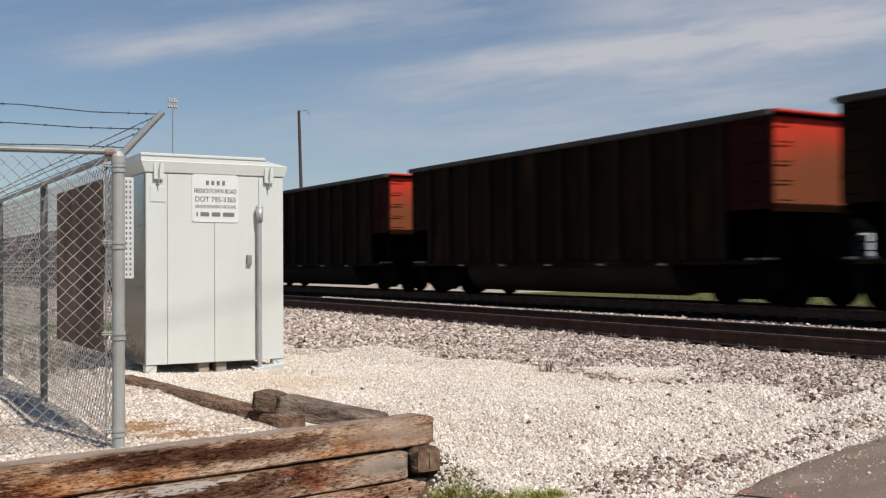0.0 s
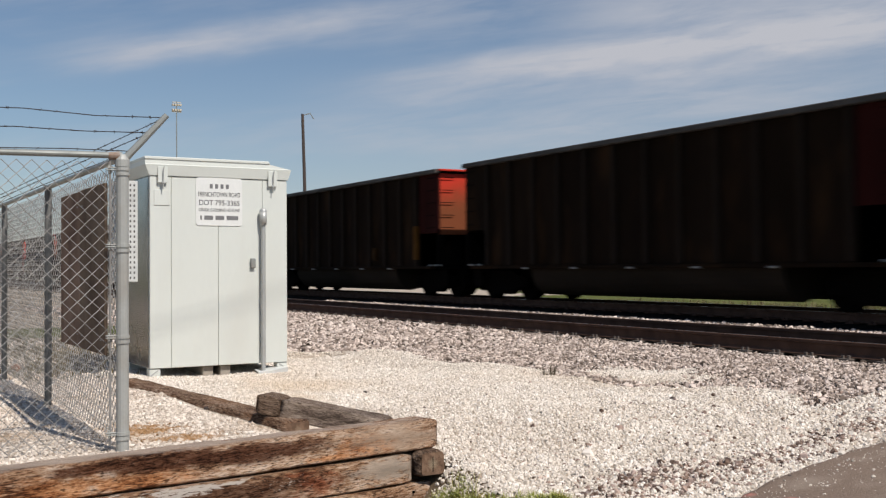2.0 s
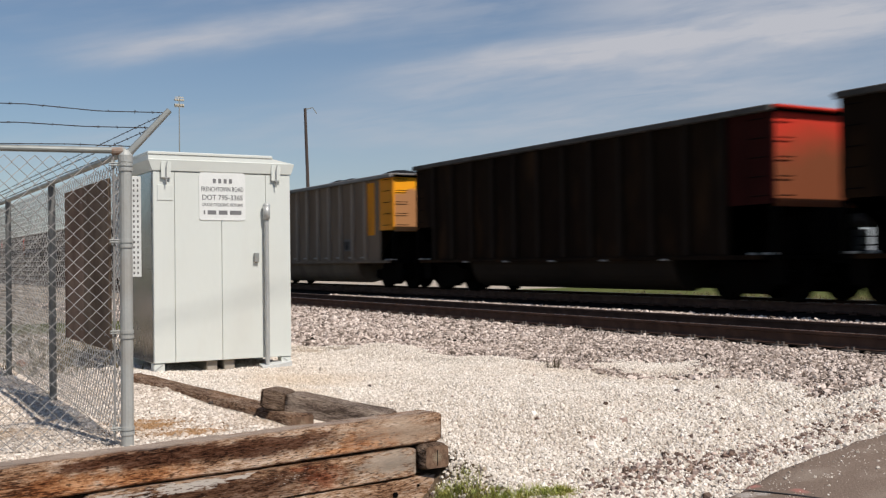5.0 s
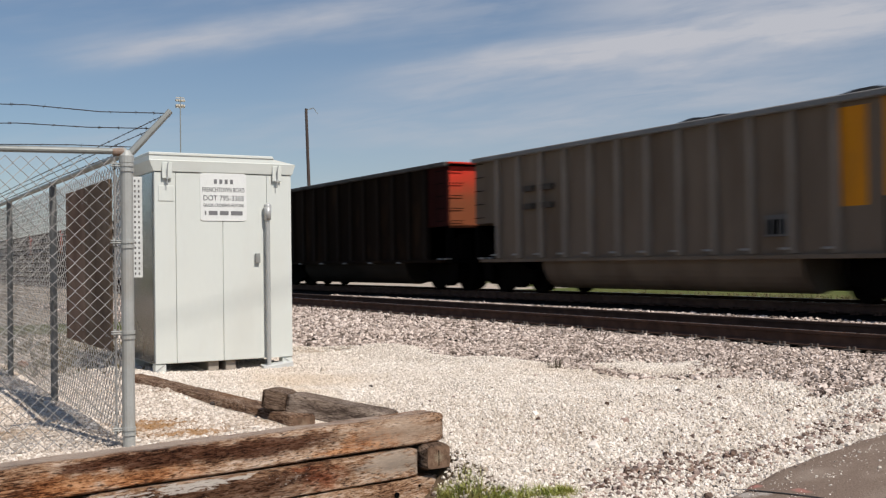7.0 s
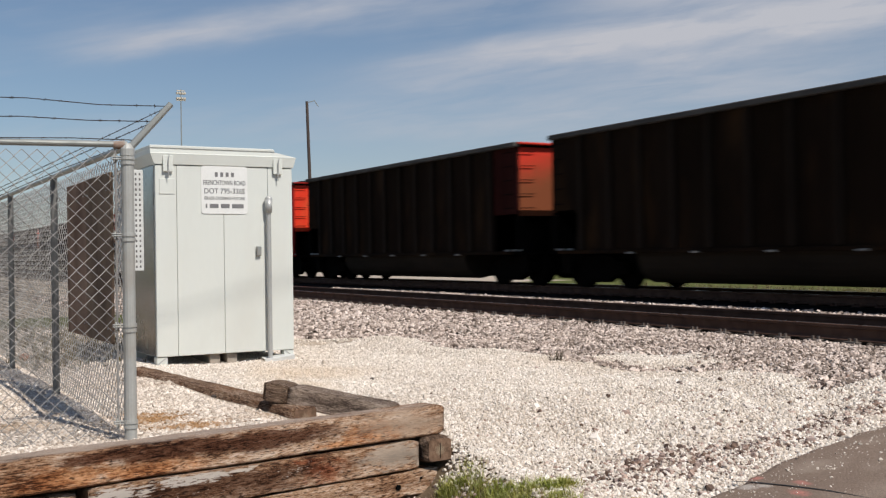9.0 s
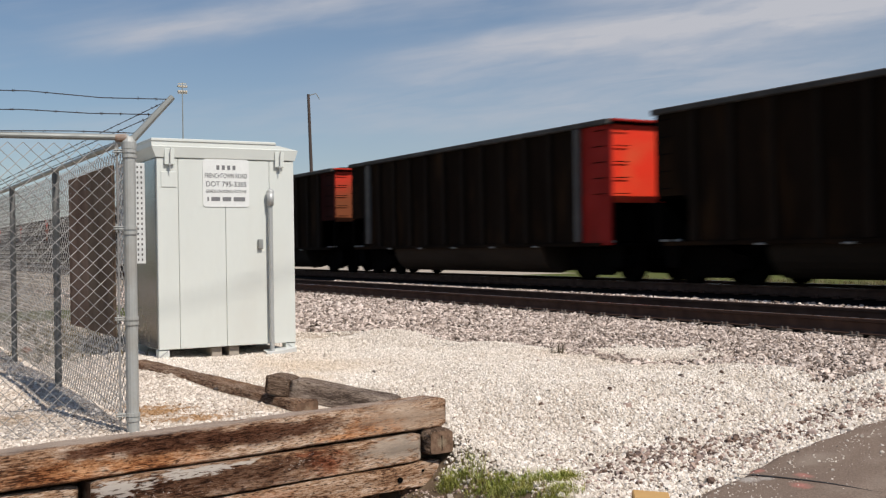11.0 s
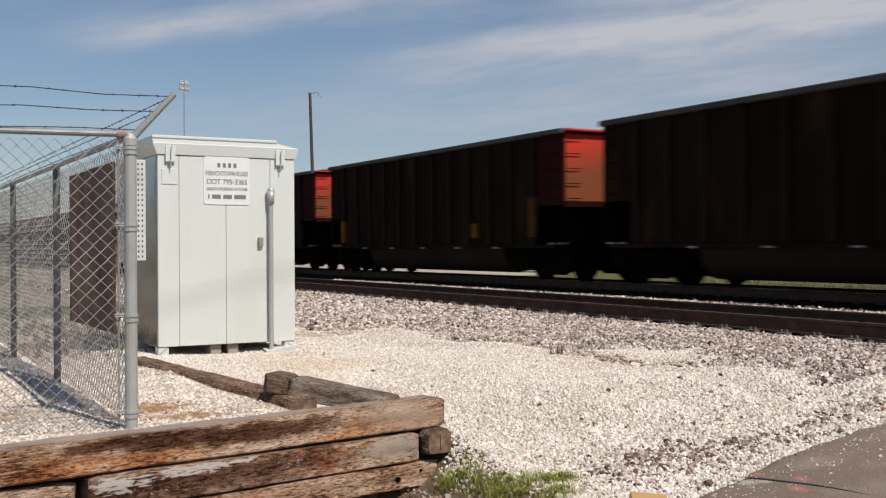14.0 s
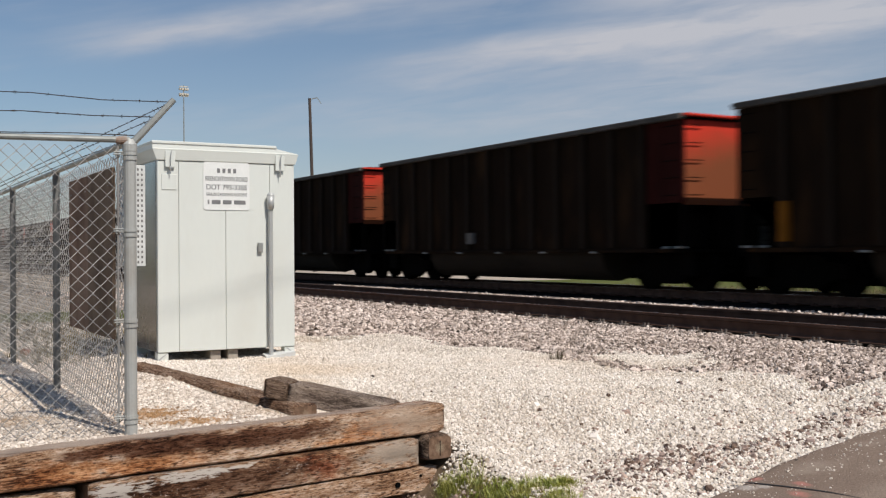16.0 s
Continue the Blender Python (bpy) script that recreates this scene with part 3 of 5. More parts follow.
def mounds(x, y):
    """Uneven heaps in the tipped gravel."""
    z = np.zeros_like(x)
    for k, (f, a, h) in enumerate(((1.9, 0.4, 0.020), (2.7, 1.7, 0.016), (4.3, 2.6, 0.011), (5.9, 0.9, 0.009), (8.7, 2.1, 0.006), (13.1, 1.2, 0.004), (17.3, 0.2, 0.003))):
        c, d = math.cos(a), math.sin(a)
        p, q = x * c + y * d, y * c - x * d
        z = z + h * np.sin(f * p + 1.3 * k + 0.9 * np.sin(f * 0.7 * q)) * np.cos(f * 0.8 * q + k)
    return z


def ground_z(x, y):
    x, y = np.asarray(x, float), np.asarray(y, float)
    bumps = 0.03 * np.sin(x * 1.3 + 0.5 * y) * np.sin(y * 0.9 - 0.4 * x) + 0.014 * np.sin(x * 3.7 + 1) * np.sin(y * 3.1)
    slope = smooth_step(ROAD_Y, ROAD_Y + 4.0, y)
    base = road_z(x) * (1 - slope) + 0.375 * slope - 0.035 * (1 - smooth_step(ROAD_Y, ROAD_Y + 0.8, y)) + bumps * smooth_step(ROAD_Y, ROAD_Y + 2, y)
    loose = smooth_step(ROAD_Y + 0.1, ROAD_Y + 1.2, y) * (1 - smooth_step(10.2, 11.0, y) * (1 - smooth_step(4.6, 5.1, x)))
    crest = (0.035 + 0.035 * smooth_step(8.5, 10.5, y)) * np.exp(-((x - toe_x(y) + 0.20) / 0.30) ** 2) * smooth_step(5.6, 6.2, y) * (1 - smooth_step(13, 15, y))
    base = base + (mounds(x, y) + crest) * loose + 0.025 * smooth_step(0.0, 0.6, spill(x, y))
    base = np.where(y < ROAD_Y, road_z(x) - 0.06, base)
    # the made-up pad behind the timber wall
    behind = (y > wall_y(x) + 0.19) & (x < 3.02 - 0.09 * (y - 7.3)) & (y < 40)
    base = np.where(behind, PAD_Z - 0.02 + bumps * 0.7, base)
    ditch = smooth_step(ROAD_Y, ROAD_Y + 0.9, y) * (1 - smooth_step(3.55, 3.95, x)) * (y <= wall_y(x) + 0.19)
    base = base * (1 - ditch) - (0.20 + 0.16 * (1 - smooth_step(3.30, 3.50, x))) * ditch
    far = smooth_step(40, 80, np.abs(y)) + smooth_step(30, 60, -x)
    base = base * (1 - np.clip(far, 0, 1)) + 0.3 * np.clip(far, 0, 1)
    toe = toe_x(y)
    rise = np.clip((x - toe) / (9.75 - toe), 0, 1)
    bed = np.where(x < 9.75, base + (BED_Z - base) * rise, BED_Z)
    bed = bed - 0.05 * np.exp(-((x - 14.2) / 0.9) ** 2)
    end = smooth_step(19.8, 22.5, x)
    bed = bed * (1 - end) + 0.15 * end
    under = (y < ROAD_Y) & (x > 0)
    return np.where(x > toe, np.where(under, np.minimum(bed, road_z(x) - 0.06), bed), base)


def axis_steps(lo, hi, step, far, n):
    """Even steps from lo to hi, then growing ones out to the far distance on both sides."""
    mid = np.arange(lo, hi + step / 2, step)
    grow = np.geomspace(step, far, n)
    return np.concatenate((lo - np.cumsum(grow)[::-1], mid, hi + np.cumsum(grow)))


def build_ground():
    xs = axis_steps(-1.0, 23.0, 0.12, 700, 26)
    ys = axis_steps(3.0, 24.0, 0.12, 700, 26)
    X, Y = np.meshgrid(xs, ys, indexing="ij")
    Z = ground_z(X, Y)
    verts = np.stack((X, Y, Z), -1).reshape(-1, 3)
    nx, ny = len(xs), len(ys)
    idx = np.arange(nx * ny).reshape(nx, ny)
    faces = np.stack((idx[:-1, :-1], idx[1:, :-1], idx[1:, 1:], idx[:-1, 1:]), -1).reshape(-1, 4)
    me = quick_mesh("ground", verts, faces, [M["white_gravel"], M["ballast"], M["grass_ground"], M["dirt"], M["shaded_bed"], M["soil"]])
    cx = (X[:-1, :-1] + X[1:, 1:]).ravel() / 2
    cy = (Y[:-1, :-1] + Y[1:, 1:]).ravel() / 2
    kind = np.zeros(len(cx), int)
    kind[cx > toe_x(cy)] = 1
    kind[spill(cx, cy) > 0.30] = 0
    # strip under and just past the train carries the painted shade
    kind[(cx > 15.25)] = 4
    kind[(cx > 21.0)] = 2
    kind[(cx > 21.0) & (cx < 90) & (cy > 1.5 * cx) & (cy < 140)] = 0
    kind[(cx < 6.4) & (cy > 16)] = 3
    kind[(cx < 6.0) & (cy > 19.5) & (cy < 22.5)] = 2
    kind[(cx > 3) & (cx < 9.6) & (cy > 27)] = 3
    kind[(np.abs(cx) > 60) | ((cx < 4) & (cy > 45))] = 2
    kind[(cy < wall_y(cx) + 0.2) & (cx < 4.0)] = 5
    kind[(cy < -8) & (cx < 9)] = 2
    me.polygons.foreach_set("material_index", kind.astype(np.int32))
    me.polygons.foreach_set("use_smooth", np.ones(len(kind), bool))
    tagged(new("ground", me), "white gravel lot, grey ballast bed and grass beyond the tracks", "ground", kind="structure")


build_ground()


def build_road():
    """The asphalt road rises to the level crossing."""
    xs = np.concatenate((np.linspace(-40, 2, 12), np.arange(2.2, 10.2, 0.12), (10.25,)))
    rnd = random.Random(4)
    bm = bmesh.new()
    rows = []
    for x in xs:
        z = float(road_z(np.array(x)))
        edge = float(road_edge(x)) + 0.03 * math.sin(x * 2.3) + rnd.uniform(-0.025, 0.025)
        rows.append([bm.verts.new((x, y, z + dz)) for y, dz in ((-6.5, -0.05), (-6.4, 0.0), (-1, 0.05), (edge - 0.05, 0.0), (edge, -0.015), (edge + 0.01, -0.09))])
    for a, b in zip(rows, rows[1:]):
        for i in range(5):
            bm.faces.new((a[i], b[i], b[i + 1], a[i + 1]))
    bmesh.ops.recalc_face_normals(bm, faces=bm.faces)
    road = part("road", bm, M["asphalt"])
    tagged(road, "worn grey asphalt road rising to the level crossing", "road", kind="structure")
    bm = bmesh.new()
    pts = [(4.91 + 0.30 * (1 - 0.75 ** i), 4.90 - 0.15 * i + 0.012 * math.sin(i * 1.9)) for i in range(14)]
    for (x0, y0), (x1, y1) in zip(pts, pts[1:]):
        z0, z1 = float(road_z(np.array(x0))) + 0.006, float(road_z(np.array(x1))) + 0.006
        vs = [bm.verts.new(p) for p in ((x0 - 0.013, y0, z0), (x1 - 0.013, y1, z1), (x1 + 0.013, y1, z1), (x0 + 0.013, y0, z0))]
        bm.faces.new(vs)
    part("tar_crack", bm, M["tar"], road, "dark sealed crack")


build_road()


def stones(name, xs, ys, sizes, mat, seed, label, flat=0.75, sink=0.10, lift=0.0, tilt=0.40):
    """Loose crushed stones, each an uneven tilted lump with a broken top, bedded in the ground."""
    rng = np.random.default_rng(seed)
    n = len(xs)
    turn = np.radians((0, 90, 180, 270, 45, 135, 225, 315))
    rad = np.array((1, 1, 1, 1, 0.74, 0.74, 0.74, 0.74)) * rng.uniform(0.78, 1.2, (n, 8))
    ang = turn + rng.uniform(-0.35, 0.35, (n, 8))
    high = np.array((-0.75, -0.75, -0.75, -0.75, 0.62, 0.62, 0.62, 0.62)) + rng.uniform(-0.30, 0.30, (n, 8))
    half = sizes[:, None] * 0.5 * rng.uniform(0.78, 1.25, (n, 3))
    v = np.stack((rad * np.cos(ang) * half[:, :1], rad * np.sin(ang) * half[:, 1:2], high * half[:, 2:] * flat), -1)
    tx, ty, tz = rng.normal(0, tilt, n), rng.normal(0, tilt, n), rng.uniform(0, math.tau, n)

    def spin(v, i, j, a):
        c, s = np.cos(a)[:, None], np.sin(a)[:, None]
        p, q = v[:, :, i] * c - v[:, :, j] * s, v[:, :, i] * s + v[:, :, j] * c
        v[:, :, i], v[:, :, j] = p, q
    spin(v, 1, 2, tx), spin(v, 0, 2, ty), spin(v, 0, 1, tz)
    v += np.stack((xs, ys, ground_z(xs, ys) + sizes * sink + lift), -1)[:, None, :]
    tris = np.array([t for k in range(4) for t in ((k, (k + 1) % 4, 4 + k), ((k + 1) % 4, 4 + (k + 1) % 4, 4 + k))] + [(4, 5, 6), (4, 6, 7)])
    faces = (tris[None] + (np.arange(n) * 8)[:, None, None]).reshape(-1, 3)
    ob = new(name, quick_mesh(name, v.reshape(-1, 3), faces, mat))
    return tagged(ob, label, "gravel", kind="stuff")


def build_stones():
    rng = np.random.default_rng(7)

    def strew(step, x0, x1, y0, y1, keep, loose=0.75):
        """Spots on a loose grid, so that the stones cover the ground evenly."""
        x, y = np.meshgrid(np.arange(x0, x1, step), np.arange(y0, y1, step))
        x, y = x.ravel(), y.ravel()
        x = x + rng.uniform(-loose, loose, len(x)) * step
        y = y + rng.uniform(-loose, loose, len(y)) * step
        k = keep(x, y)
        return x[k], y[k]

    def in_view(x, y):
        d = x * 0.4986 + y * 0.8668
        s = (x * 0.8668 - y * 0.4986) / d
        return (np.abs(s) < 0.45) & (d > 4)

    def slid(x, y):
        return spill(x, y) + 0.22 * np.sin(x * 7.3 + 2 * np.sin(y * 4.1)) * np.sin(y * 6.7) + rng.normal(0, 0.18, len(x)) > 0.16

    def white(x, y):
        off_wall = (np.abs(y - wall_y(x) - 0.1) > 0.16) | (x > 3.87)
        ragged = road_edge(x) - 0.02 + 0.05 * np.sin(x * 9.1) * np.sin(x * 3.3) + rng.normal(0, 0.035, len(x))
        return in_view(x, y) & (y > ragged) & ((x < toe_x(y) + rng.normal(0, 0.05, len(x))) | slid(x, y)) & off_wall & ((y > wall_y(x)) | (x > np.where(y > 6.2, 3.66, 3.80) + np.abs(rng.normal(0, 0.06, len(x))))) & ((np.abs(x - 2.60 - (11.05 - y) * 0.0846) > 0.13) | (y > 11.1))

    def grain(x, y):
        """Fine by the cabinet, coarser towards the road."""
        return (0.0185 + 0.0075 * (1 - smooth_step(5.2, 8.0, y))) * rng.lognormal(0, 0.27, len(x))

    def open_lot(x, y):
        return white(x, y) & (x > 2.62 + (11.05 - y) * 0.0846)

    def pad(x, y):
        return white(x, y) & (x < 2.62 + (11.05 - y) * 0.0846)
    x, y = strew(0.0168, 2.6, 9.0, 4.7, 13.0, open_lot)
    k = rng.random(len(x)) < 0.74 + 0.26 * smooth_step(5.4, 8.2, y)
    x, y = x[k], y[k]
    stones("white_gravel", x, y, grain(x, y), M["white_stone"], 1, "loose white crushed limestone gravel", flat=0.95, sink=0.14)
    x, y = strew(0.034, -1.5, 5.0, 13.0, 18.5, white)
    stones("white_gravel", x, y, rng.lognormal(math.log(0.036), 0.25, len(x)), M["pad_stone"], 2, "loose white crushed limestone gravel")
    x, y = strew(0.0185, 0.2, 3.1, 6.2, 13.0, pad)
    stones("white_gravel", x, y, rng.lognormal(math.log(0.023), 0.30, len(x)), M["pad_stone"], 9, "dusty white gravel on the fenced pad")
    n = 1500
    x, y = rng.normal(2.02, 0.20, n), rng.normal(7.6, 0.30, n)
    k = (y > wall_y(x) + 0.25)
    tagged(stones("leaf_litter", x[k], y[k], rng.lognormal(math.log(0.013), 0.3, k.sum()), M["leaf_litter"], 10, "brown leaf litter on the gravel beside the post", flat=0.3, sink=0.3), category="litter")

    def rocks(x, y):
        return in_view(x, y) & (x > toe_x(y) + rng.normal(0.0, 0.05, len(x))) & (y > road_edge(x) + 0.1) & ~slid(x, y)
    for y0, y1, step, size in ((4.9, 13.0, 0.0345, 0.0325), (13.0, 34.0, 0.052, 0.050)):
        x, y = strew(step, 4.8, 10.1, y0, y1, rocks, 0.55)
        stones("ballast_stones", x, y, rng.lognormal(math.log(size), 0.28, len(x)), M["ballast_stone"], int(y0), "grey-brown angular track ballast stones", flat=1.1, sink=0.12, tilt=0.6)
    x, y = strew(0.055, 12.4, 15.2, 5.0, 34.0, rocks)
    stones("ballast_stones", x, y, rng.lognormal(math.log(0.055), 0.28, len(x)), M["ballast_stone"], 21, "grey-brown angular track ballast stones")
    # dark stones along the rim of the slid gravel
    n = 420
    a = rng.uniform(2.4, 5.4, n)
    r = 1.02 + rng.normal(0, 0.09, n)
    x, y = 7.55 + 0.76 * r * np.cos(a), 8.65 + 1.08 * r * np.sin(a)
    stones("ballast_stones", x, y, rng.lognormal(math.log(0.040), 0.3, n), M["ballast_stone"], 12, "dark stones strewn over the white gravel", sink=0.25)
    # ballast that has rolled out over the white gravel beside the road
    n = 700
    along = rng.uniform(0, 1, n)
    x, y = 4.40 + 0.75 * along + rng.normal(0, 0.20, n), 5.56 - 0.06 * along + rng.normal(0, 0.14, n)
    k = (y > road_edge(x) + 0.04) & (x > 4.0)
    stones("ballast_stones", x[k], y[k], np.minimum(rng.lognormal(math.log(0.027), 0.35, k.sum()), 0.05), M["dark_ballast"], 5, "dark stones strewn over the white gravel", sink=0.25)
    n = 1000
    x = rng.uniform(5.0, 7.4, n)
    y = road_edge(x) + 0.34 + 0.02 * np.sin(x * 4) + rng.normal(0, 0.10, n)
    stones("ballast_stones", x, y, rng.lognormal(math.log(0.026), 0.35, n), M["dark_ballast"], 15, "dark stones strewn over the white gravel", sink=0.22)
    n = 1500
    x = rng.uniform(4.05, 8.2, n)
    y = road_edge(x) + 0.05 + np.abs(rng.normal(0, 1.0, n))
    stones("ballast_stones", x, y, rng.lognormal(math.log(0.021), 0.4, n), M["dark_ballast"], 6, "dark stones strewn over the white gravel", sink=0.25)
    # bits of stone in the soil at the foot of the wall
    n = 700
    x, y = rng.uniform(3.35, 3.95, n), rng.uniform(5.0, 6.55, n)
    stones("soil_stones", x, y, rng.lognormal(math.log(0.013), 0.45, n), M["pad_stone"], 16, "small pale stones in the soil by the wall", sink=0.3)
    n = 900
    x, y = rng.uniform(3.2, 3.72, n), rng.uniform(5.7, 6.75, n)
    stones("soil_stones", x, y, rng.lognormal(math.log(0.013), 0.5, n), M["dark_ballast"], 17, "brown stones and crumbs of earth under the wall", sink=0.3)
    # grit on the road
    n = 1100
    x = rng.uniform(4.4, 8.5, n)
    y = road_edge(x) - 0.06 - np.abs(rng.normal(0, 0.45, n))
    stones("road_grit", x, y, rng.lognormal(math.log(0.0085), 0.4, n), M["white_stone"], 8, "pale grit strewn along the edge of the road", sink=0.3, lift=0.06)


build_stones()

# ---- tracks ----
Y0, Y1 = -60.0, 260.0
TIE_Z = RAIL_Z - 0.186 - 0.034     # tie plates, 22 mm thick, lie between tie and rail


def rail_outline(c):
    """Foot, web and head of a rail, as (x, z) under the running surface."""
    half = ((0.0762, -0.186), (0.0762, -0.174), (0.02, -0.158), (0.0095, -0.140), (0.0095, -0.050), (0.037, -0.040), (0.037, -0.006), (0.028, 0.0))
    pts = [(c + x, RAIL_Z + z) for x, z in half]
    return pts + [(c - x, RAIL_Z + z) for x, z in reversed(half)]


def build_track(centre, label, y0, y1, plate_mat):
    track = empty("railway_track")
    tagged(track, label, "railway track", kind="structure")
    for side in (-0.7535, 0.7535):
        bm = bmesh.new()
        faces = add_prism(bm, rail_outline(centre + side), Y0, Y1, "y")
        for f in faces:
            if f.normal.z > 0.9 and f.calc_center_median().z > RAIL_Z - 0.004:
                f.material_index = 1
        part("rail", bm, [M["rail_rust"], M["rail_top"]], track, "rusty steel rail with polished head")
    tie = mesh_of("tie", box_mesh((-1.3, -0.115, -0.16), (1.3, 0.115, 0.012), 0.015), M["track_tie"])
    bm = bmesh.new()
    for s in (-0.7535, 0.7535):
        add_box(bm, (s - 0.17, -0.09, 0.0), (s + 0.17, 0.09, 0.022), 0.004)
        for dx in (-0.115, 0.115):
            add_box(bm, (s + dx - 0.014, -0.055, 0.02), (s + dx + 0.014, -0.025, 0.058))
            add_box(bm, (s + dx - 0.014, 0.03, 0.02), (s + dx + 0.014, 0.06, 0.056))
    plate = mesh_of("tie_plate", bm, M[plate_mat])
    rnd = random.Random(int(centre * 10))
    y = y0
    while y < y1:
        ob = new("tie", tie)
        ob.parent = track
        ob.matrix_basis = pose(centre + rnd.uniform(-0.05, 0.05), y, TIE_Z, 0, 0, rnd.uniform(-1, 1))
        pl = new("tie_plate", plate)
        pl.parent = track
        pl.matrix_basis = pose(centre, y, TIE_Z + 0.012)
        y += 0.52 + rnd.uniform(-0.02, 0.02)


build_track(NEAR_C, "empty near track with rusty rails on timber ties", 4.0, 60, "spike")
build_track(FAR_C, "second track that carries the coal train", -4.0, 60, "rail_rust")

# ---- the coal train ----
PITCH, BODY = 16.22, 14.62
SILL, NOTCH_Z, NOTCH = 0.95, 1.96, 1.03
HALF = 1.60


def side_outline(y0, y1, lo, hi):
    return [(y0, lo), (y1, lo), (y1, hi), (y0, hi)]


def build_wheel_mesh():
    bm = bmesh.new()
    for s in (-0.7535, 0.7535):
        sign = 1 if s > 0 else -1
        add_rod(bm, (s - 0.06, 0, 0), (s + 0.06, 0, 0), 0.457, seg=28)
        add_rod(bm, (s - sign * 0.09, 0, 0), (s - sign * 0.055, 0, 0), 0.485, seg=28)
        add_rod(bm, (s + sign * 0.05, 0, 0), (s + sign * 0.11, 0, 0), 0.13, seg=14)
    add_rod(bm, (-1.0, 0, 0), (1.0, 0, 0), 0.08, seg=12)
    return mesh_of("wheelset", bm, M["black_iron"])


def build_truck(car, y, wheel):
    bm = bmesh.new()
    for s in (-1.0, 1.0):
        x0, x1 = s - 0.09, s + 0.09
        outline = [(y - 1.15, 0.36), (y - 1.15, 0.62), (y - 0.75, 0.66), (y - 0.42, 0.80), (y + 0.42, 0.80), (y + 0.75, 0.66), (y + 1.15, 0.62), (y + 1.15, 0.36), (y + 0.80, 0.34), (y + 0.42, 0.15), (y - 0.42, 0.15), (y - 0.80, 0.34)]
        add_prism(bm, outline, x0, x1, "x")
        for dy in (-0.89, 0.89):
            add_box(bm, (s - 0.12, y + dy - 0.15, 0.32), (s + 0.12, y + dy + 0.15, 0.60), 0.03)
    add_box(bm, (-1.1, y - 0.22, 0.48), (1.1, y + 0.22, 0.82), 0.03)
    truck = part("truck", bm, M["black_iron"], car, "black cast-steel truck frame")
    for dy in (-0.89, 0.89):
        w = new("wheelset", wheel)
        w.parent = truck
        w.matrix_basis = pose(0, y + dy, 0.457)


def build_car(style, wheel):
    """A high-sided coal gondola; y runs back from its leading end, z up from the rail."""
    grey = style == "grey"
    ROOF = 3.83 if grey else 3.90
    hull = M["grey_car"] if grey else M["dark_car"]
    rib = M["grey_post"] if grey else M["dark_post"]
    car = empty("coal_gondola")
    front_mat = {"grey": M["orange_end_dusty"], "red": M["red_end"], "bright": M["bright_red"]}[style]
    corner = {"grey": M["orange_end"], "red": M["shaded_red"], "bright": M["shaded_bright_red"]}[style]
    t = 0.07
    wide = {"grey": 1.0, "red": 1.2, "bright": 1.12}[style]
    for s in (-1, 1):
        xa, xb = sorted((s * HALF, s * (HALF - t)))
        bm = bmesh.new()
        low = SILL + 0.02 if style == "bright" else NOTCH_Z
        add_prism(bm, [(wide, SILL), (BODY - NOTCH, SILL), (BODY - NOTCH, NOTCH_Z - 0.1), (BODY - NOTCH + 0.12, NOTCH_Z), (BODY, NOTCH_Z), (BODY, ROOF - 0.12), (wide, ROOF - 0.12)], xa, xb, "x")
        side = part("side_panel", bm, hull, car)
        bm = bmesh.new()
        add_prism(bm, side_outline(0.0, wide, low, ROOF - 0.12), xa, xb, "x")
        part("corner_panel", bm, corner, car, {"grey": "orange painted corner panel", "red": "red painted corner panel, darkened for its shaded side", "bright": "bright red painted corner panel, toned down for its shaded side"}[style])
        if grey:
            part("orange_panel", box_mesh((s * (HALF + 0.004) - 0.006, 1.36, NOTCH_Z - 0.15), (s * (HALF + 0.004) + 0.006, 2.02, ROOF - 0.22)), M["orange_end"], car, "orange painted stripe on the side")
        # posts along the side, each with a bright foot
        bm = bmesh.new()
        add_prism(bm, [(-0.07, SILL + 0.02), (0.07, SILL + 0.02), (0.05, ROOF - 0.1), (-0.05, ROOF - 0.1)], s * HALF, s * (HALF + 0.11), "x")
        post = mesh_of("side_post", bm, rib)
        foot = mesh_of("post_foot", box_mesh((s * HALF + (0 if s > 0 else -0.13), -0.10, SILL + 0.0), (s * HALF + (0.13 if s > 0 else 0), 0.10, SILL + 0.045), 0.008), M["bright_iron"])
        for i in range(12):
            y = BODY - 1.27 - 1.033 * i if grey else 1.27 + (BODY - 2 * 1.27) * i / 11
            o = new("side_post", post)
            o.parent, o.location = car, (0, y, 0)
        if s < 0:
            for y in [BODY - 1.1 - 1.033 * i for i in range(12)] if grey else [3.05 + 2.11 * i for i in range(5)]:
                o = new("post_foot", foot)
                o.parent, o.location = car, (0, y, 0.09 if grey else -0.10)
        part("side_sill", box_mesh((s * HALF - 0.09, 0.35, SILL - 0.09), (s * HALF + 0.09, BODY - 0.35, SILL), 0.01), hull, car)
        bm = bmesh.new()
        add_box(bm, (s * (HALF + 0.03) - 0.10, -0.03, ROOF - 0.13), (s * (HALF + 0.03) + 0.10, BODY + 0.03, ROOF), 0.02)
        part("top_chord", bm, M["pale_chord"] if grey else M["top_chord"], car, "dull grey steel top rail")
        # tubs that hang between the trucks
        bm = bmesh.new()
        arc = [(s * (HALF - 0.09 - 0.60 * (1 - math.cos(a))), SILL - 0.02 - 0.76 * math.sin(a)) for a in [k * math.pi / 16 for k in range(9)]]
        add_prism(bm, arc + [(s * 0.26, SILL - 0.62), (s * 0.26, SILL - 0.02)], 2.95, BODY - 3.15, "y")
        part("tub", bm, {"grey": hull, "red": M["dark_tub"], "bright": M["pale_tub"]}[style], car, "rounded tub bottom below the sill")
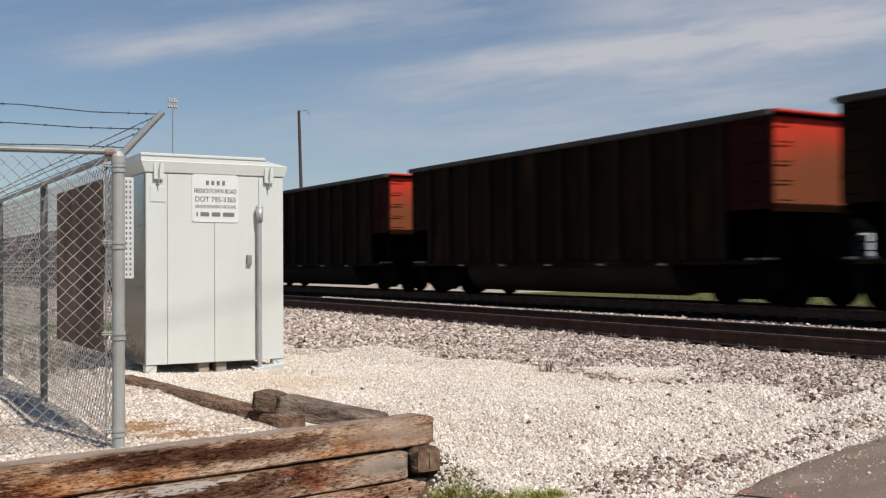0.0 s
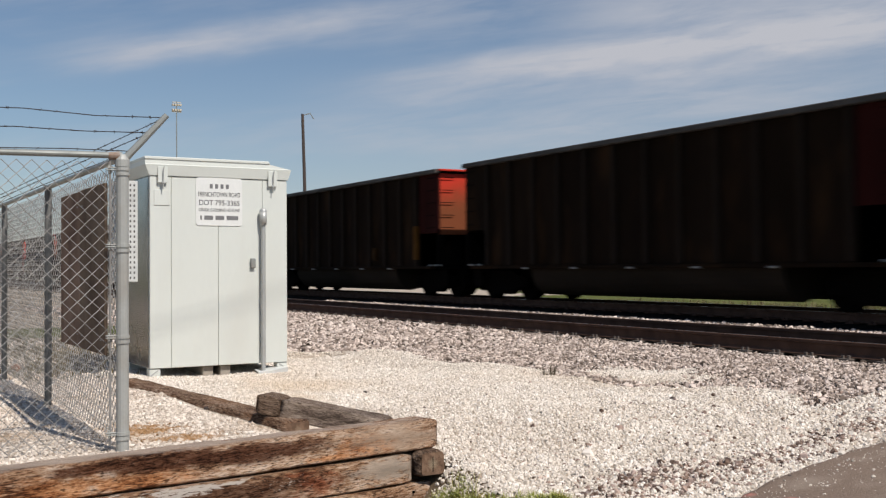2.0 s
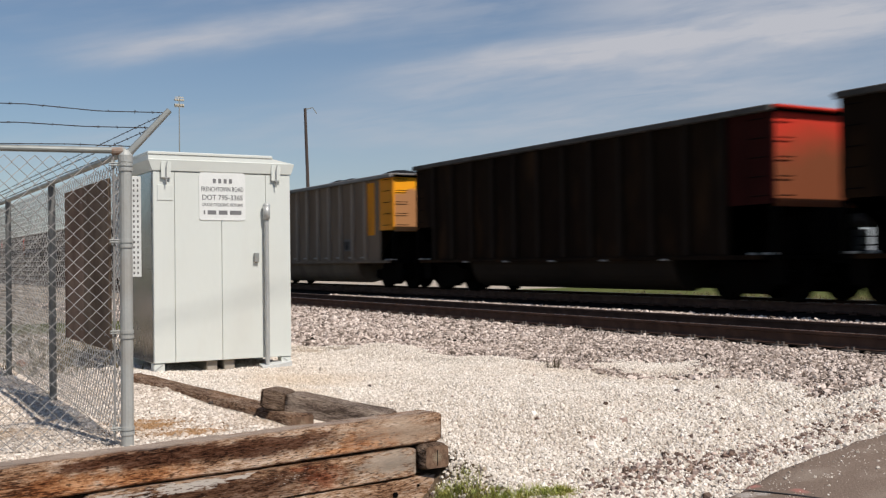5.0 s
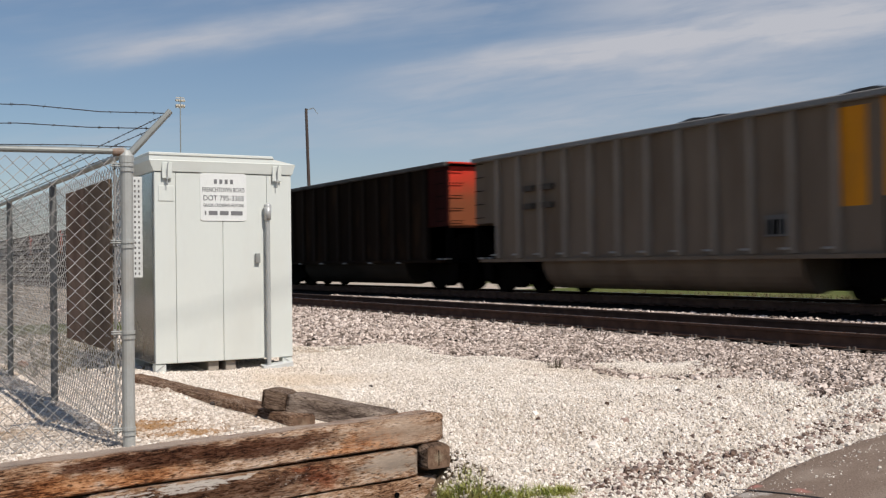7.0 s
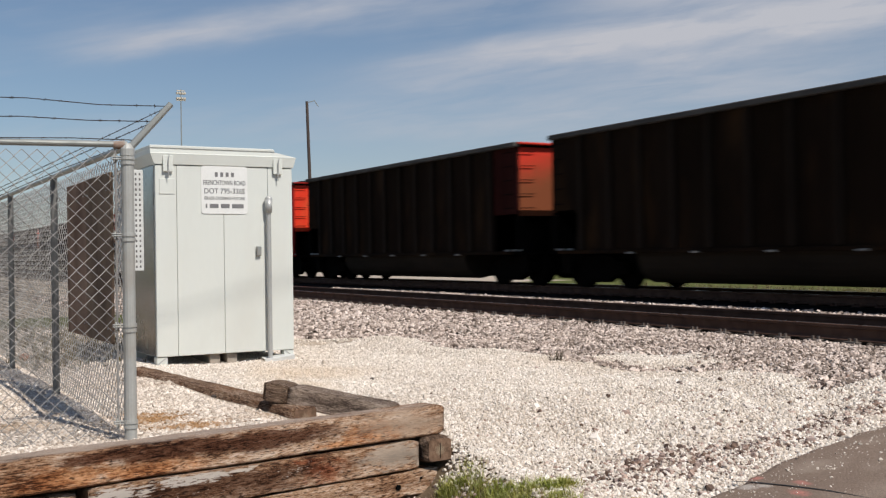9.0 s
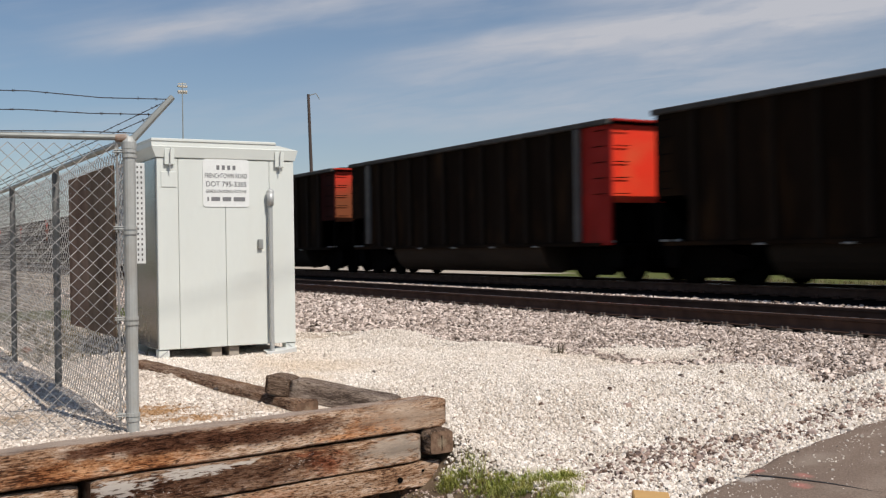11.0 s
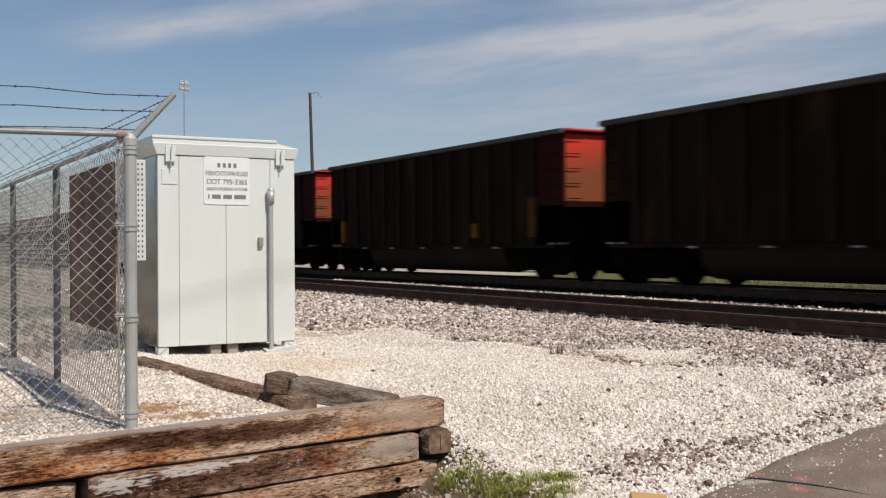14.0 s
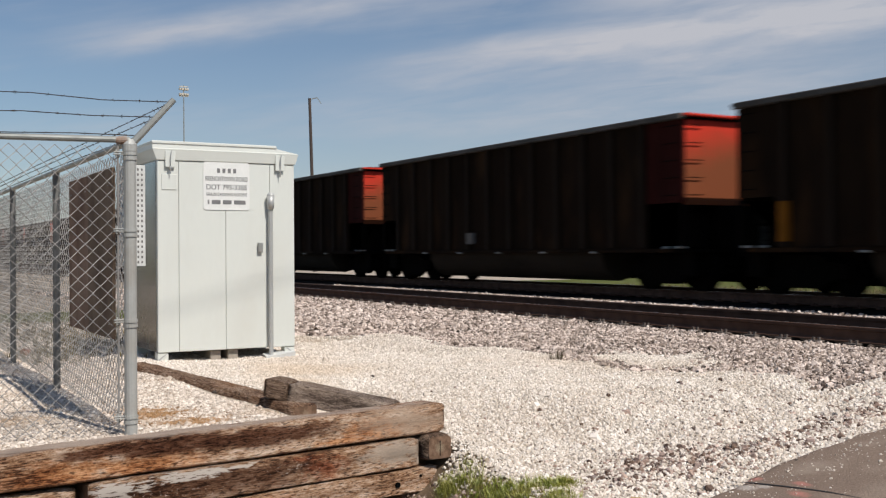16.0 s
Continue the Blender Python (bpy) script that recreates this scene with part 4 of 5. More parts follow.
    # leading and trailing ends
    for lead in (True, False):
        y = 0.0 if lead else BODY
        d = 0.06 if lead else -0.06
        ya, yb = sorted((y + 0.005 * (1 if lead else -1), y + d))
        mat = front_mat if lead else hull
        name = "end_panel"
        part(name, box_mesh((-HALF + t + 0.002, ya, NOTCH_Z - 0.05), (HALF - t - 0.002, yb, ROOF - 0.12)), mat, car, "painted end sheet browned with dust" if lead else "")
        bm = bmesh.new()
        y_in = y + (1.35 if lead else -1.35)
        v = [bm.verts.new(p) for p in ((-HALF + t, y + d, NOTCH_Z - 0.05), (HALF - t, y + d, NOTCH_Z - 0.05), (HALF - t, y_in, SILL), (-HALF + t, y_in, SILL))]
        f = bm.faces.new(v)
        bmesh.ops.solidify(bm, geom=[f], thickness=0.03)
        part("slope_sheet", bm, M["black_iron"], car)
        part("end_beam", box_mesh((-HALF - 0.02, min(y + d, y - d * 2.6), ROOF - 0.06), (HALF + 0.02, max(y + d, y - d * 2.6), ROOF - 0.004), 0.01), {"grey": M["pale_chord"], "red": M["red_end"], "bright": corner}[style] if lead else M["top_chord"], car)
        # black strip that stands for the shadow below the end beam
        part("end_lip", box_mesh((-HALF + 0.05, min(y, y - d * 0.5), ROOF - 0.125), (HALF - 0.05, max(y, y - d * 0.5), ROOF - 0.062)), M["black_iron"], car)
        for px in (0.72,):
            out = -1 if lead else 1
            part("end_post", box_mesh((px - 0.14, min(y, y + out * 0.08), NOTCH_Z - 0.03), (px + 0.14, max(y, y + out * 0.08), ROOF - 0.16), 0.05), mat, car)
        part("corner_post", box_mesh((-HALF, min(y, y + d * 1.6), SILL), (-HALF + 0.09, max(y, y + d * 1.6), NOTCH_Z - 0.052), 0.01), corner if lead and style == "bright" else M["black_iron"], car)
        if lead and style == "bright":
            part("end_sill", box_mesh((-HALF - 0.01, 0.0, SILL - 0.06), (-HALF + 0.1, 1.12, SILL + 0.03), 0.01), corner, car)
        part("end_handrail", rod_mesh((0.35, y - d * 1.6, 2.75), (1.45, y - d * 1.6, 2.75), 0.014, seg=6), M["black_iron"], car)
        # ladder
        lad = empty("ladder")
        lad.parent = car
        out = -0.055 if lead else 0.055
        for k in range(5):
            z = 2.12 + 0.38 * k
            part("rung", rod_mesh((-1.52, y + out, z), (-1.08, y + out, z), 0.012, seg=6), M["black_iron"], lad)
            part("rung", rod_mesh((-HALF - 0.08, y + (0.1 if lead else -0.1), z), (-HALF - 0.08, y + (0.55 if lead else -0.55), z), 0.011, seg=6), M["black_iron"], lad)
        # platform, coupler and brake gear over the truck
        bm = bmesh.new()
        yo = -0.35 if lead else 0.35
        add_box(bm, (-1.45, min(y + yo * 0.2, y - yo * 3), 0.86), (1.45, max(y + yo * 0.2, y - yo * 3), 0.93), 0.01)
        add_box(bm, (-0.45, min(y, y - yo * 3.6), 0.93), (0.55, max(y, y - yo * 3.6), 1.90), 0.04)
        add_box(bm, (-1.05, min(y - yo * 0.6, y - yo * 2.4), 0.93), (-0.60, max(y - yo * 0.6, y - yo * 2.4), 1.75), 0.05)
        # plate that hangs beside the truck, and a bulkhead behind the tank
        add_box(bm, (-1.32, min(y + yo * 0.1, y - yo * 1.2), 0.36), (-1.27, max(y + yo * 0.1, y - yo * 1.2), 0.87), 0.01)
        if lead:
            add_box(bm, (0.55, y + 0.42, 0.93), (1.52, y + 0.50, 1.92), 0.01)
        if not lead:
            add_box(bm, (0.65, min(y - yo * 0.4, y - yo * 2.8), 0.93), (1.25, max(y - yo * 0.4, y - yo * 2.8), 1.85), 0.05)
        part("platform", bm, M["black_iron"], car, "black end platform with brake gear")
        bm = bmesh.new()
        add_box(bm, (-0.12, min(y, y + yo * 1.9), 0.76), (0.12, max(y, y + yo * 1.9), 0.98), 0.02)
        add_box(bm, (-0.17, min(y + yo * 1.9, y + yo * 2.25), 0.72), (0.17, max(y + yo * 1.9, y + yo * 2.25), 1.02), 0.04)
        part("coupler", bm, M["black_iron"], car)
        # bright steps at the corners of the platform, and the air tank at the trailing end
        for k, off in enumerate((0.15, 0.62)):
            yy = y + (off if lead else -off)
            part("step", box_mesh((-HALF + 0.02, yy - (0.17 if k == 0 else 0.09), 0.95), (-HALF + 0.10, yy + (0.17 if k == 0 else 0.09), 1.0), 0.008), M["bright_iron"], car, "bright worn steel step")
        if lead:
            bm = bmesh.new()
            add_rod(bm, (0.95, y - 0.42, 1.66), (0.95, y + 0.25, 1.66), 0.14, seg=14)
            add_box(bm, (0.85, y - 0.12, 0.94), (1.10, y + 0.14, 1.46), 0.04)
            add_rod(bm, (0.80, y - 0.30, 0.94), (0.80, y - 0.30, 1.62), 0.022, seg=8)
            tank = part("air_tank", bm, M["dull_tank"], car, "pale grey air tank and brake valve")
            for z in (1.12, 1.30, 1.50):
                part("strap", box_mesh((0.70, y - 0.165, z), (1.35, y - 0.145, z + 0.025)), M["black_iron"], tank)
        part("grab_iron", box_mesh((-1.50, min(y, y + yo * 0.2), 0.94), (-1.44, max(y, y + yo * 0.2), NOTCH_Z - 0.06)), M["black_iron"], car)
    part("centre_sill", box_mesh((-0.25, 0.1, 0.55), (0.25, BODY - 0.1, SILL), 0.02), M["black_iron"], car)
    part("floor_plate", box_mesh((-HALF + 0.1, 1.4, SILL - 0.03), (HALF - 0.1, BODY - 1.4, SILL + 0.03)), M["black_iron"], car)
    # heaped load
    bm = bmesh.new()
    rnd = random.Random(11)
    rows = []
    for i in range(30):
        y = 0.09 + (BODY - 0.18) * i / 29
        env = min(1, i / 4, (29 - i) / (14 if grey else 5))
        rows.append([bm.verts.new((x, y, ROOF - 0.26 + env * ((0.54 if grey else 0.44) * (1 - (x / 1.5) ** 2) + 0.05 * math.sin(y * 1.1) + 0.02 * math.sin(y * 2.9 + 1) + rnd.uniform(-0.03, 0.03)))) for x in np.linspace(-1.5, 1.5, 9)])
    for a, b in zip(rows, rows[1:]):
        for j in range(8):
            bm.faces.new((a[j], a[j + 1], b[j + 1], b[j]))
    bmesh.ops.recalc_face_normals(bm, faces=bm.faces)
    part("coal_load", bm, M["coal"], car, "heaped black coal")
    for y in (1.15, BODY - 1.15):
        build_truck(car, y, wheel)
    return car


def add_mark(car, y, z, w, h, mat, label, name="reflector"):
    part(name, box_mesh((-HALF - 0.118, y - w / 2, z), (-HALF - 0.004, y + w / 2, z + h), 0.004), mat, car, label)


def build_train():
    """Twenty-one coupled cars; the list holds each with its number counted back from the first."""
    wheel = build_wheel_mesh()
    base = {s: build_car(s, wheel) for s in ("red", "grey", "bright")}
    labels = {"red": "dark brown coal gondola with a red end, heaped with coal", "grey": "weathered grey coal gondola with an orange end, heaped with coal", "bright": "black coal gondola with a bright red end and pale rear stripe"}
    used, train = set(), []
    for k in range(-2, 19):
        style = {4: "grey", 7: "bright"}.get(k, "red")
        if style in used:
            car = copy_thing(base[style], pose(0, 0, 0))
        else:
            car = base[style]
            used.add(style)
        tagged(car, labels[style], "railway car", "cars of the coal train")
        train.append((k, car))
    for k, car in train:
        if k in (2, 9):
            for y, z, h, mat, label in ((13.35, SILL + 0.12, 0.78, "yellow_mark", "yellow reflective strip"), (4.2, SILL + 0.2, 0.42, "yellow_mark" if k == 9 else "worn_yellow", "yellow reflective strip"), (1.3, SILL + 0.2, 1.05, "soiled_yellow", "grimy yellow reflective strip")):
                add_mark(car, y, z, 0.24, h, M[mat], label)
        if k == 10:
            add_mark(car, 8.8, SILL + 0.18, 0.34, 0.32, M["white_stripe"], "small white stencil plate", "stencil_plate")
        if k == 4:
            add_mark(car, 3.4, SILL + 0.35, 0.55, 0.42, M["white_stripe"], "small white stencil frame", "stencil_plate")
            add_mark(car, 3.4, SILL + 0.39, 0.45, 0.30, M["black_iron"], "black stencil patch", "stencil_patch")
            for z in (2.25, 2.72):
                for y in (11.0, 11.85):
                    add_mark(car, y, z, 0.42, 0.15, M["worn_ink"], "faded lettering worn to a smudge", "worn_lettering")
        if k == 7:
            part("pale_stripe", box_mesh((-HALF - 0.122, 1.14, SILL + 0.03), (-HALF - 0.002, 1.30, 3.76), 0.01), M["white_stripe"], car, "pale grey vertical stripe")
            part("pale_stripe", box_mesh((-HALF - 0.125, BODY - 1.62, SILL + 0.10), (-HALF - 0.002, BODY - 1.38, 3.76), 0.01), M["white_stripe"], car, "pale grey vertical stripe")
    return train


TRAIN = build_train()

# ---- signal cabinet ----


def add_text(name, body, size, m, mat, parent, width):
    cu = bpy.data.curves.new(name, "FONT")
    cu.body, cu.size, cu.align_x, cu.align_y = body, size, "CENTER", "CENTER"
    cu.extrude = 0.0008
    tmp = new(name, cu)
    bpy.context.view_layer.update()
    me = bpy.data.meshes.new_from_object(tmp.evaluated_get(bpy.context.evaluated_depsgraph_get()))
    bpy.data.objects.remove(tmp)
    xs = [v.co.x for v in me.vertices]
    k = width / (max(xs) - min(xs))
    me.transform(Matrix.Diagonal((k, 1, 1, 1)))
    me.materials.clear()
    me.materials.append(mat)
    ob = new(name, me)
    ob.parent, ob.matrix_basis = parent, m
    return ob


def build_cabinet():
    X0, X1, Y, D = 2.945, 4.53, 11.40, 1.05
    Z0, Z1 = 0.47, 2.57
    cab = empty("signal_cabinet", pose(X0, Y, PAD_Z))
    tagged(cab, "pale grey painted steel signal cabinet on short legs", "cabinet")
    W, H0, H1 = X1 - X0, Z0 - PAD_Z, Z1 - PAD_Z
    P = M["cabinet_paint"]
    part("body", box_mesh((0, 0.03, H0), (W, D, H1), 0.008), P, cab)
    # front: corner strips, two door leaves and a side strip with fine joints
    joints = [0.0, 0.235, 0.765, 1.285, W]
    for i, (a, b) in enumerate(zip(joints, joints[1:])):
        name = "door" if i in (1, 2) else "front_strip"
        part(name, box_mesh((a + 0.002, -0.004, H0 + 0.004), (b - 0.002, 0.03, H1 - 0.004), 0.004), P, cab)
    # overhanging lid with a sloped roof
    bm = bmesh.new()
    rings = []
    for z, side, front, right in ((H1 + 0.002, 0.004, 0.014, 0.006), (H1 + 0.010, 0.010, 0.018, 0.012), (H1 + 0.112, 0.052, 0.034, 0.040), (H1 + 0.122, 0.055, 0.036, 0.040), (H1 + 0.130, 0.055, 0.026, 0.010), (H1 + 0.176, 0.055, 0.022, -0.215), (H1 + 0.184, 0.060, 0.034, -0.222), (H1 + 0.204, 0.060, 0.034, -0.226), (H1 + 0.212, 0.052, 0.024, -0.240)):
        rings.append([bm.verts.new(p) for p in ((-side, -front, z), (W + right, -front, z), (W + right, D + side, z), (-side, D + side, z))])
    for a, b in zip(rings, rings[1:]):
        for i in range(4):
            bm.faces.new((a[i], a[(i + 1) % 4], b[(i + 1) % 4], b[i]))
    bm.faces.new(rings[-1]), bm.faces.new(rings[0][::-1])
    bmesh.ops.recalc_face_normals(bm, faces=bm.faces)
    part("lid", bm, P, cab)
    for x in (0.135, 1.40):
        hasp = part("latch", box_mesh((x - 0.055, -0.040, H1 - 0.075), (x + 0.055, -0.034, H1 + 0.10), 0.003), P, cab, "over-centre latch")
        bm = bmesh.new()
        add_rod(bm, (x, -0.048, H1 - 0.15), (x, -0.060, H1 + 0.05), 0.006, seg=6)
        add_rod(bm, (x, -0.060, H1 + 0.05), (x + 0.012, -0.056, H1 + 0.105), 0.006, seg=6)
        add_box(bm, (x - 0.018, -0.058, H1 - 0.085), (x + 0.018, -0.044, H1 - 0.065), 0.003)
        part("latch_bar", bm, M["conduit_grey"], hasp, "grey latch rod")
    part("latch_plate", box_mesh((0.045, -0.012, H1 - 0.32), (0.215, -0.005, H1 - 0.15), 0.003), P, cab)
    # legs and the blocks under it
    for x in (0.06, W - 0.06):
        for y in (0.07, D - 0.07):
            bm = box_mesh((x - 0.06, y - 0.06, -0.05), (x + 0.06, y + 0.06, H0), 0.006)
            part("leg", bm, P, cab)
    for x, sgn in ((0.06, 1), (W - 0.06, -1)):
        bm = bmesh.new()
        add_prism(bm, [(x - 0.045 * sgn, 0.0), (x + 0.045 * sgn, H0 - 0.012), (x + 0.030 * sgn, H0 - 0.012), (x - 0.055 * sgn, 0.012)], 0.004, 0.012, "y")
        part("foot_brace", bm, M["conduit_grey"], cab, "grey diagonal brace on the foot")
    for x in (0.66, 0.86):
        part("skid", box_mesh((x - 0.06, 0.05, -0.05), (x + 0.06, D - 0.05, H0 - 0.003), 0.008), M["skid_block"], cab, "dusty tan block under the cabinet")
    # conduit with its weather head, and the lock box
    x = 1.275
    bm = bmesh.new()
    add_rod(bm, (x, -0.055, -0.04), (x, -0.055, 1.72), 0.027, seg=12)
    part("conduit", bm, M["conduit_grey"], cab, "grey steel conduit pipe")
    bm = bmesh.new()
    bmesh.ops.create_uvsphere(bm, u_segments=16, v_segments=10, radius=0.044, matrix=Matrix.Translation((x, -0.062, 1.815)))
    add_rod(bm, (x, -0.062, 1.665), (x, -0.062, 1.815), 0.036, 0.044, seg=16)
    part("conduit_head", bm, M["conduit_grey"], cab, "rounded conduit fitting", smooth=True)
    part("lock_box", box_mesh((1.135, -0.045, 1.175), (1.19, -0.004, 1.285), 0.006), M["galvanised"], cab)
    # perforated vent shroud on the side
    part("side_panel", box_mesh((-0.006, 0.04, H0 + 0.01), (0.004, D - 0.02, H1 - 0.006), 0.002), M["shaded_side"], cab, "grey side panel with shade and a brown ground reflection in its colour")
    vent = part("vent_shroud", box_mesh((-0.330, 0.12, 1.03), (-0.096, 0.40, 2.13), 0.006), M["vent_white"], cab, "white perforated vent shroud")
    hole = mesh_of("vent_hole", box_mesh((-0.009, -0.002, -0.013), (0.009, 0.002, 0.013), 0.003), M["dull_steel"])
    for i in range(19):
        for j in range(3):
            o = new("vent_hole", hole)
            o.parent, o.location = vent, (-0.218 + 0.042 * j, 0.119, 1.075 + i * 0.056)
    # sign plate
    sx, sz, sw, sh = 0.775, 1.918, 0.535, 0.535
    bm = bmesh.new()
    cr = 0.035
    add_prism(bm, [(sx + s * (sw / 2 - cr) + cr * math.cos(math.radians(a0 + k * 22.5)), sz + t * (sh / 2 - cr) + cr * math.sin(math.radians(a0 + k * 22.5))) for s, t, a0 in ((1, 1, 0), (-1, 1, 90), (-1, -1, 180), (1, -1, 270)) for k in range(5)], -0.012, -0.005, "y")
    sign = part("sign", bm, M["sign_white"], cab, "white sign plate with black lettering")
    face = -0.0135

    def line(z):
        return pose(sx, face, sz + z, 90, 0, 0)
    for word, z, size, width in (("FRENCHTOWN ROAD", 0.078, 0.075, 0.485), ("DOT 795-336S", -0.015, 0.082, 0.465), ("GRADE CROSSING HOTLINE", -0.095, 0.050, 0.47)):
        add_text("lettering", word, size, line(z), M["sign_black"], sign, width)
    for z, size, widths in ((0.172, 0.050, (0.034, 0.034, 0.034, 0.034)), (-0.180, 0.046, (0.018, 0.10, 0.10, 0.135))):
        total = sum(widths) + 0.028 * 3
        x = sx - total / 2
        for wd in widths:
            part("lettering_bar", box_mesh((x, face - 0.0006, sz + z - size / 2), (x + wd, face, sz + z + size / 2)), M["sign_grey"], sign)
            x += wd + 0.028
    return cab


build_cabinet()


# ---- chain-link fence ----
CORNER = (1.60, 6.87)
RAIL_TOP = 2.288
FRONT_DIR = Vector((-0.986, 0.168, 0)).normalized()
SIDE_DIR = Vector((0, 1, 0))


def weave(origin, along, length, z0, z1, cell=0.090, r=0.0032):
    """Zigzag wires that interlock into diamonds, three-sided each."""
    n = int(length / cell)
    rows = int((z1 - z0) / (cell / 2))
    verts, faces = [], []
    side = Vector((0, 0, 1)).cross(along).normalized()
    tri = [(math.cos(a), math.sin(a)) for a in (0.5, 0.5 + math.tau / 3, 0.5 + 2 * math.tau / 3)]
    for i in range(n):
        pts = []
        for j in range(rows + 1):
            off = (i + (0.5 if (j % 2) else -0.02)) * cell
            pts.append(origin + along * off + side * (0.003 if j % 2 else -0.003) + Vector((0, 0, z0 + j * cell / 2)))
        for flip in (0, 1):
            start = len(verts)
            for j, p in enumerate(pts):
                q = p if not flip else origin + along * ((i + (0.5 if (j % 2) else 1.02)) * cell) + side * (-0.003 if j % 2 else 0.003) + Vector((0, 0, z0 + j * cell / 2))
                for a, b in tri:
                    verts.append(q + along * (a * r) + side * (b * r))
            for j in range(rows):
                for k in range(3):
                    a = start + j * 3 + k
                    b = start + j * 3 + (k + 1) % 3
                    faces.append((a, b, b + 3, a + 3))
    return np.array([tuple(v) for v in verts]), np.array(faces)


def build_post(fence, x, y, r, top, label="", mat="shade_post"):
    bm = bmesh.new()
    z0 = float(ground_z(x, y)) - 0.1
    add_rod(bm, (x, y, z0), (x, y, top), r, seg=14)
    return part("post", bm, M[mat], fence, label)


def add_wire(bm, pts, r=0.0030, barb=0.125, seed=0):
    rnd = random.Random(seed)
    for a, b in zip(pts, pts[1:]):
        a, b = Vector(a), Vector(b)
        add_rod(bm, a, b, r, seg=4, caps=False)
        n = int((b - a).length / barb)
        for i in range(n):
            p = a.lerp(b, (i + rnd.uniform(0.3, 0.7)) / max(1, n))
            for _ in range(2):
                d = Vector((rnd.uniform(-1, 1), rnd.uniform(-1, 1), rnd.uniform(-1, 1))).normalized() * 0.011
                add_rod(bm, p - d, p + d, 0.0022, seg=3, caps=False)


def build_fence():
    fence = empty("chain_link_fence")
    tagged(fence, "galvanised chain-link fence topped with barbed wire", "fence")
    cx, cy = CORNER
    post = build_post(fence, cx, cy, 0.040, RAIL_TOP - 0.02, "thick galvanised corner post", "post_grey")
    for z in (0.49, 1.11, 1.695, 2.19):
        bm = bmesh.new()
        add_rod(bm, (cx, cy, z - 0.034), (cx, cy, z - 0.010), 0.046, seg=16)
        add_rod(bm, (cx, cy, z - 0.002), (cx, cy, z + 0.020), 0.046, seg=16)
        for dz in (-0.002, 0.012):
            add_box(bm, (cx - 0.105, cy - 0.012, z + dz), (cx - 0.03, cy + 0.012, z + dz + 0.008), 0.002)
        add_rod(bm, (cx - 0.085, cy, z - 0.016), (cx - 0.085, cy, z + 0.034), 0.007, seg=6)
        part("tension_band", bm, M["post_grey"], post)
    # domed cap with its stub, and the rusty cup that holds the rail
    bm = bmesh.new()
    add_rod(bm, (cx, cy, RAIL_TOP - 0.075), (cx, cy, RAIL_TOP - 0.03), 0.047, seg=16)
    add_rod(bm, (cx, cy, RAIL_TOP - 0.03), (cx, cy, RAIL_TOP + 0.005), 0.046, 0.026, seg=16)
    part("post_cap", bm, M["post_grey"], post, "domed steel post cap", smooth=False)
    cup = Vector((cx, cy, RAIL_TOP - 0.004))
    part("rail_cup", rod_mesh(cup + FRONT_DIR * 0.015, cup + FRONT_DIR * 0.085, 0.030, 0.025, seg=12), M["rust_stain"], post, "rust-stained rail end cup")
    # arm that leans out at the corner
    tip = Vector((1.885, 6.86, 2.565))
    foot = Vector((cx, cy, RAIL_TOP - 0.04))
    part("wire_arm", rod_mesh(foot, tip, 0.025, 0.020, seg=10), M["galvanised"], post, "slanted barbed-wire arm")
    part("top_rail", rod_mesh((cx, cy, RAIL_TOP), Vector((cx, cy, RAIL_TOP)) + FRONT_DIR * 3.4, 0.021, seg=12), M["galvanised"], fence)
    part("top_rail", rod_mesh((cx, cy, RAIL_TOP - 0.015), (cx, cy + 19.5, RAIL_TOP - 0.015), 0.021, seg=12), M["galvanised"], fence)
    ys = [cy + 2.72 * i for i in range(1, 8)]
    for y in ys:
        build_post(fence, cx, y, 0.030, RAIL_TOP)
    end = Vector((cx, cy, 0)) + FRONT_DIR * 3.2
    build_post(fence, end.x, end.y, 0.030, RAIL_TOP)
    for d in (FRONT_DIR, SIDE_DIR):
        a = Vector((cx, cy, 0)) + d * (0.12 if d is SIDE_DIR else 0.075) + Vector((0.052 if d is SIDE_DIR else 0, 0, 0))
        bm = bmesh.new()
        add_rod(bm, (a.x, a.y, 0.42), (a.x, a.y, RAIL_TOP - 0.03), 0.007, seg=6)
        part("tension_bar", bm, M["wire"], fence, "flat bar that stretches the mesh")
    v, f = weave(Vector((cx, cy, 0)) + FRONT_DIR * 0.05, FRONT_DIR, 3.1, 0.40, RAIL_TOP - 0.01, r=0.0038)
    tagged(new("front_mesh", quick_mesh("chain_link", v, f, M["wire"])), "woven wire mesh of small diamonds").parent = fence
    v, f = weave(Vector((cx + 0.052, cy + 0.12, 0)), SIDE_DIR, 19.3, 0.40, RAIL_TOP - 0.03, r=0.0036)
    tagged(new("side_mesh", quick_mesh("chain_link", v, f, M["wire"])), "woven wire mesh of small diamonds").parent = fence
    # bottom tension wire
    for k, fr in enumerate((0.95, 0.62, 0.22)):
        a = foot.lerp(tip, fr)
        pts = [a]
        zl = (2.548, 2.425, 2.298)[k]
        for i in range(1, 9):
            s = i / 8
            p = a.lerp(Vector((end.x + 0.06 * k, end.y - 0.12, zl + 0.03)), s)
            p.z += (zl - a.z) * 0.6 * math.sin(min(1, s * 4) * math.pi / 2) * (1 - s) - 0.012 * math.sin(i * 2.1 + k)
            pts.append(p)
        bm = bmesh.new()
        add_wire(bm, pts, seed=k)
        part("barbed_wire", bm, M["barbed"], fence, "rusty barbed wire strand")
        pts = [a] + [Vector((cx + 0.28 * fr + 0.01 * math.sin(y), y, RAIL_TOP + 0.28 * fr - 0.01)) for y in ys]
        bm = bmesh.new()
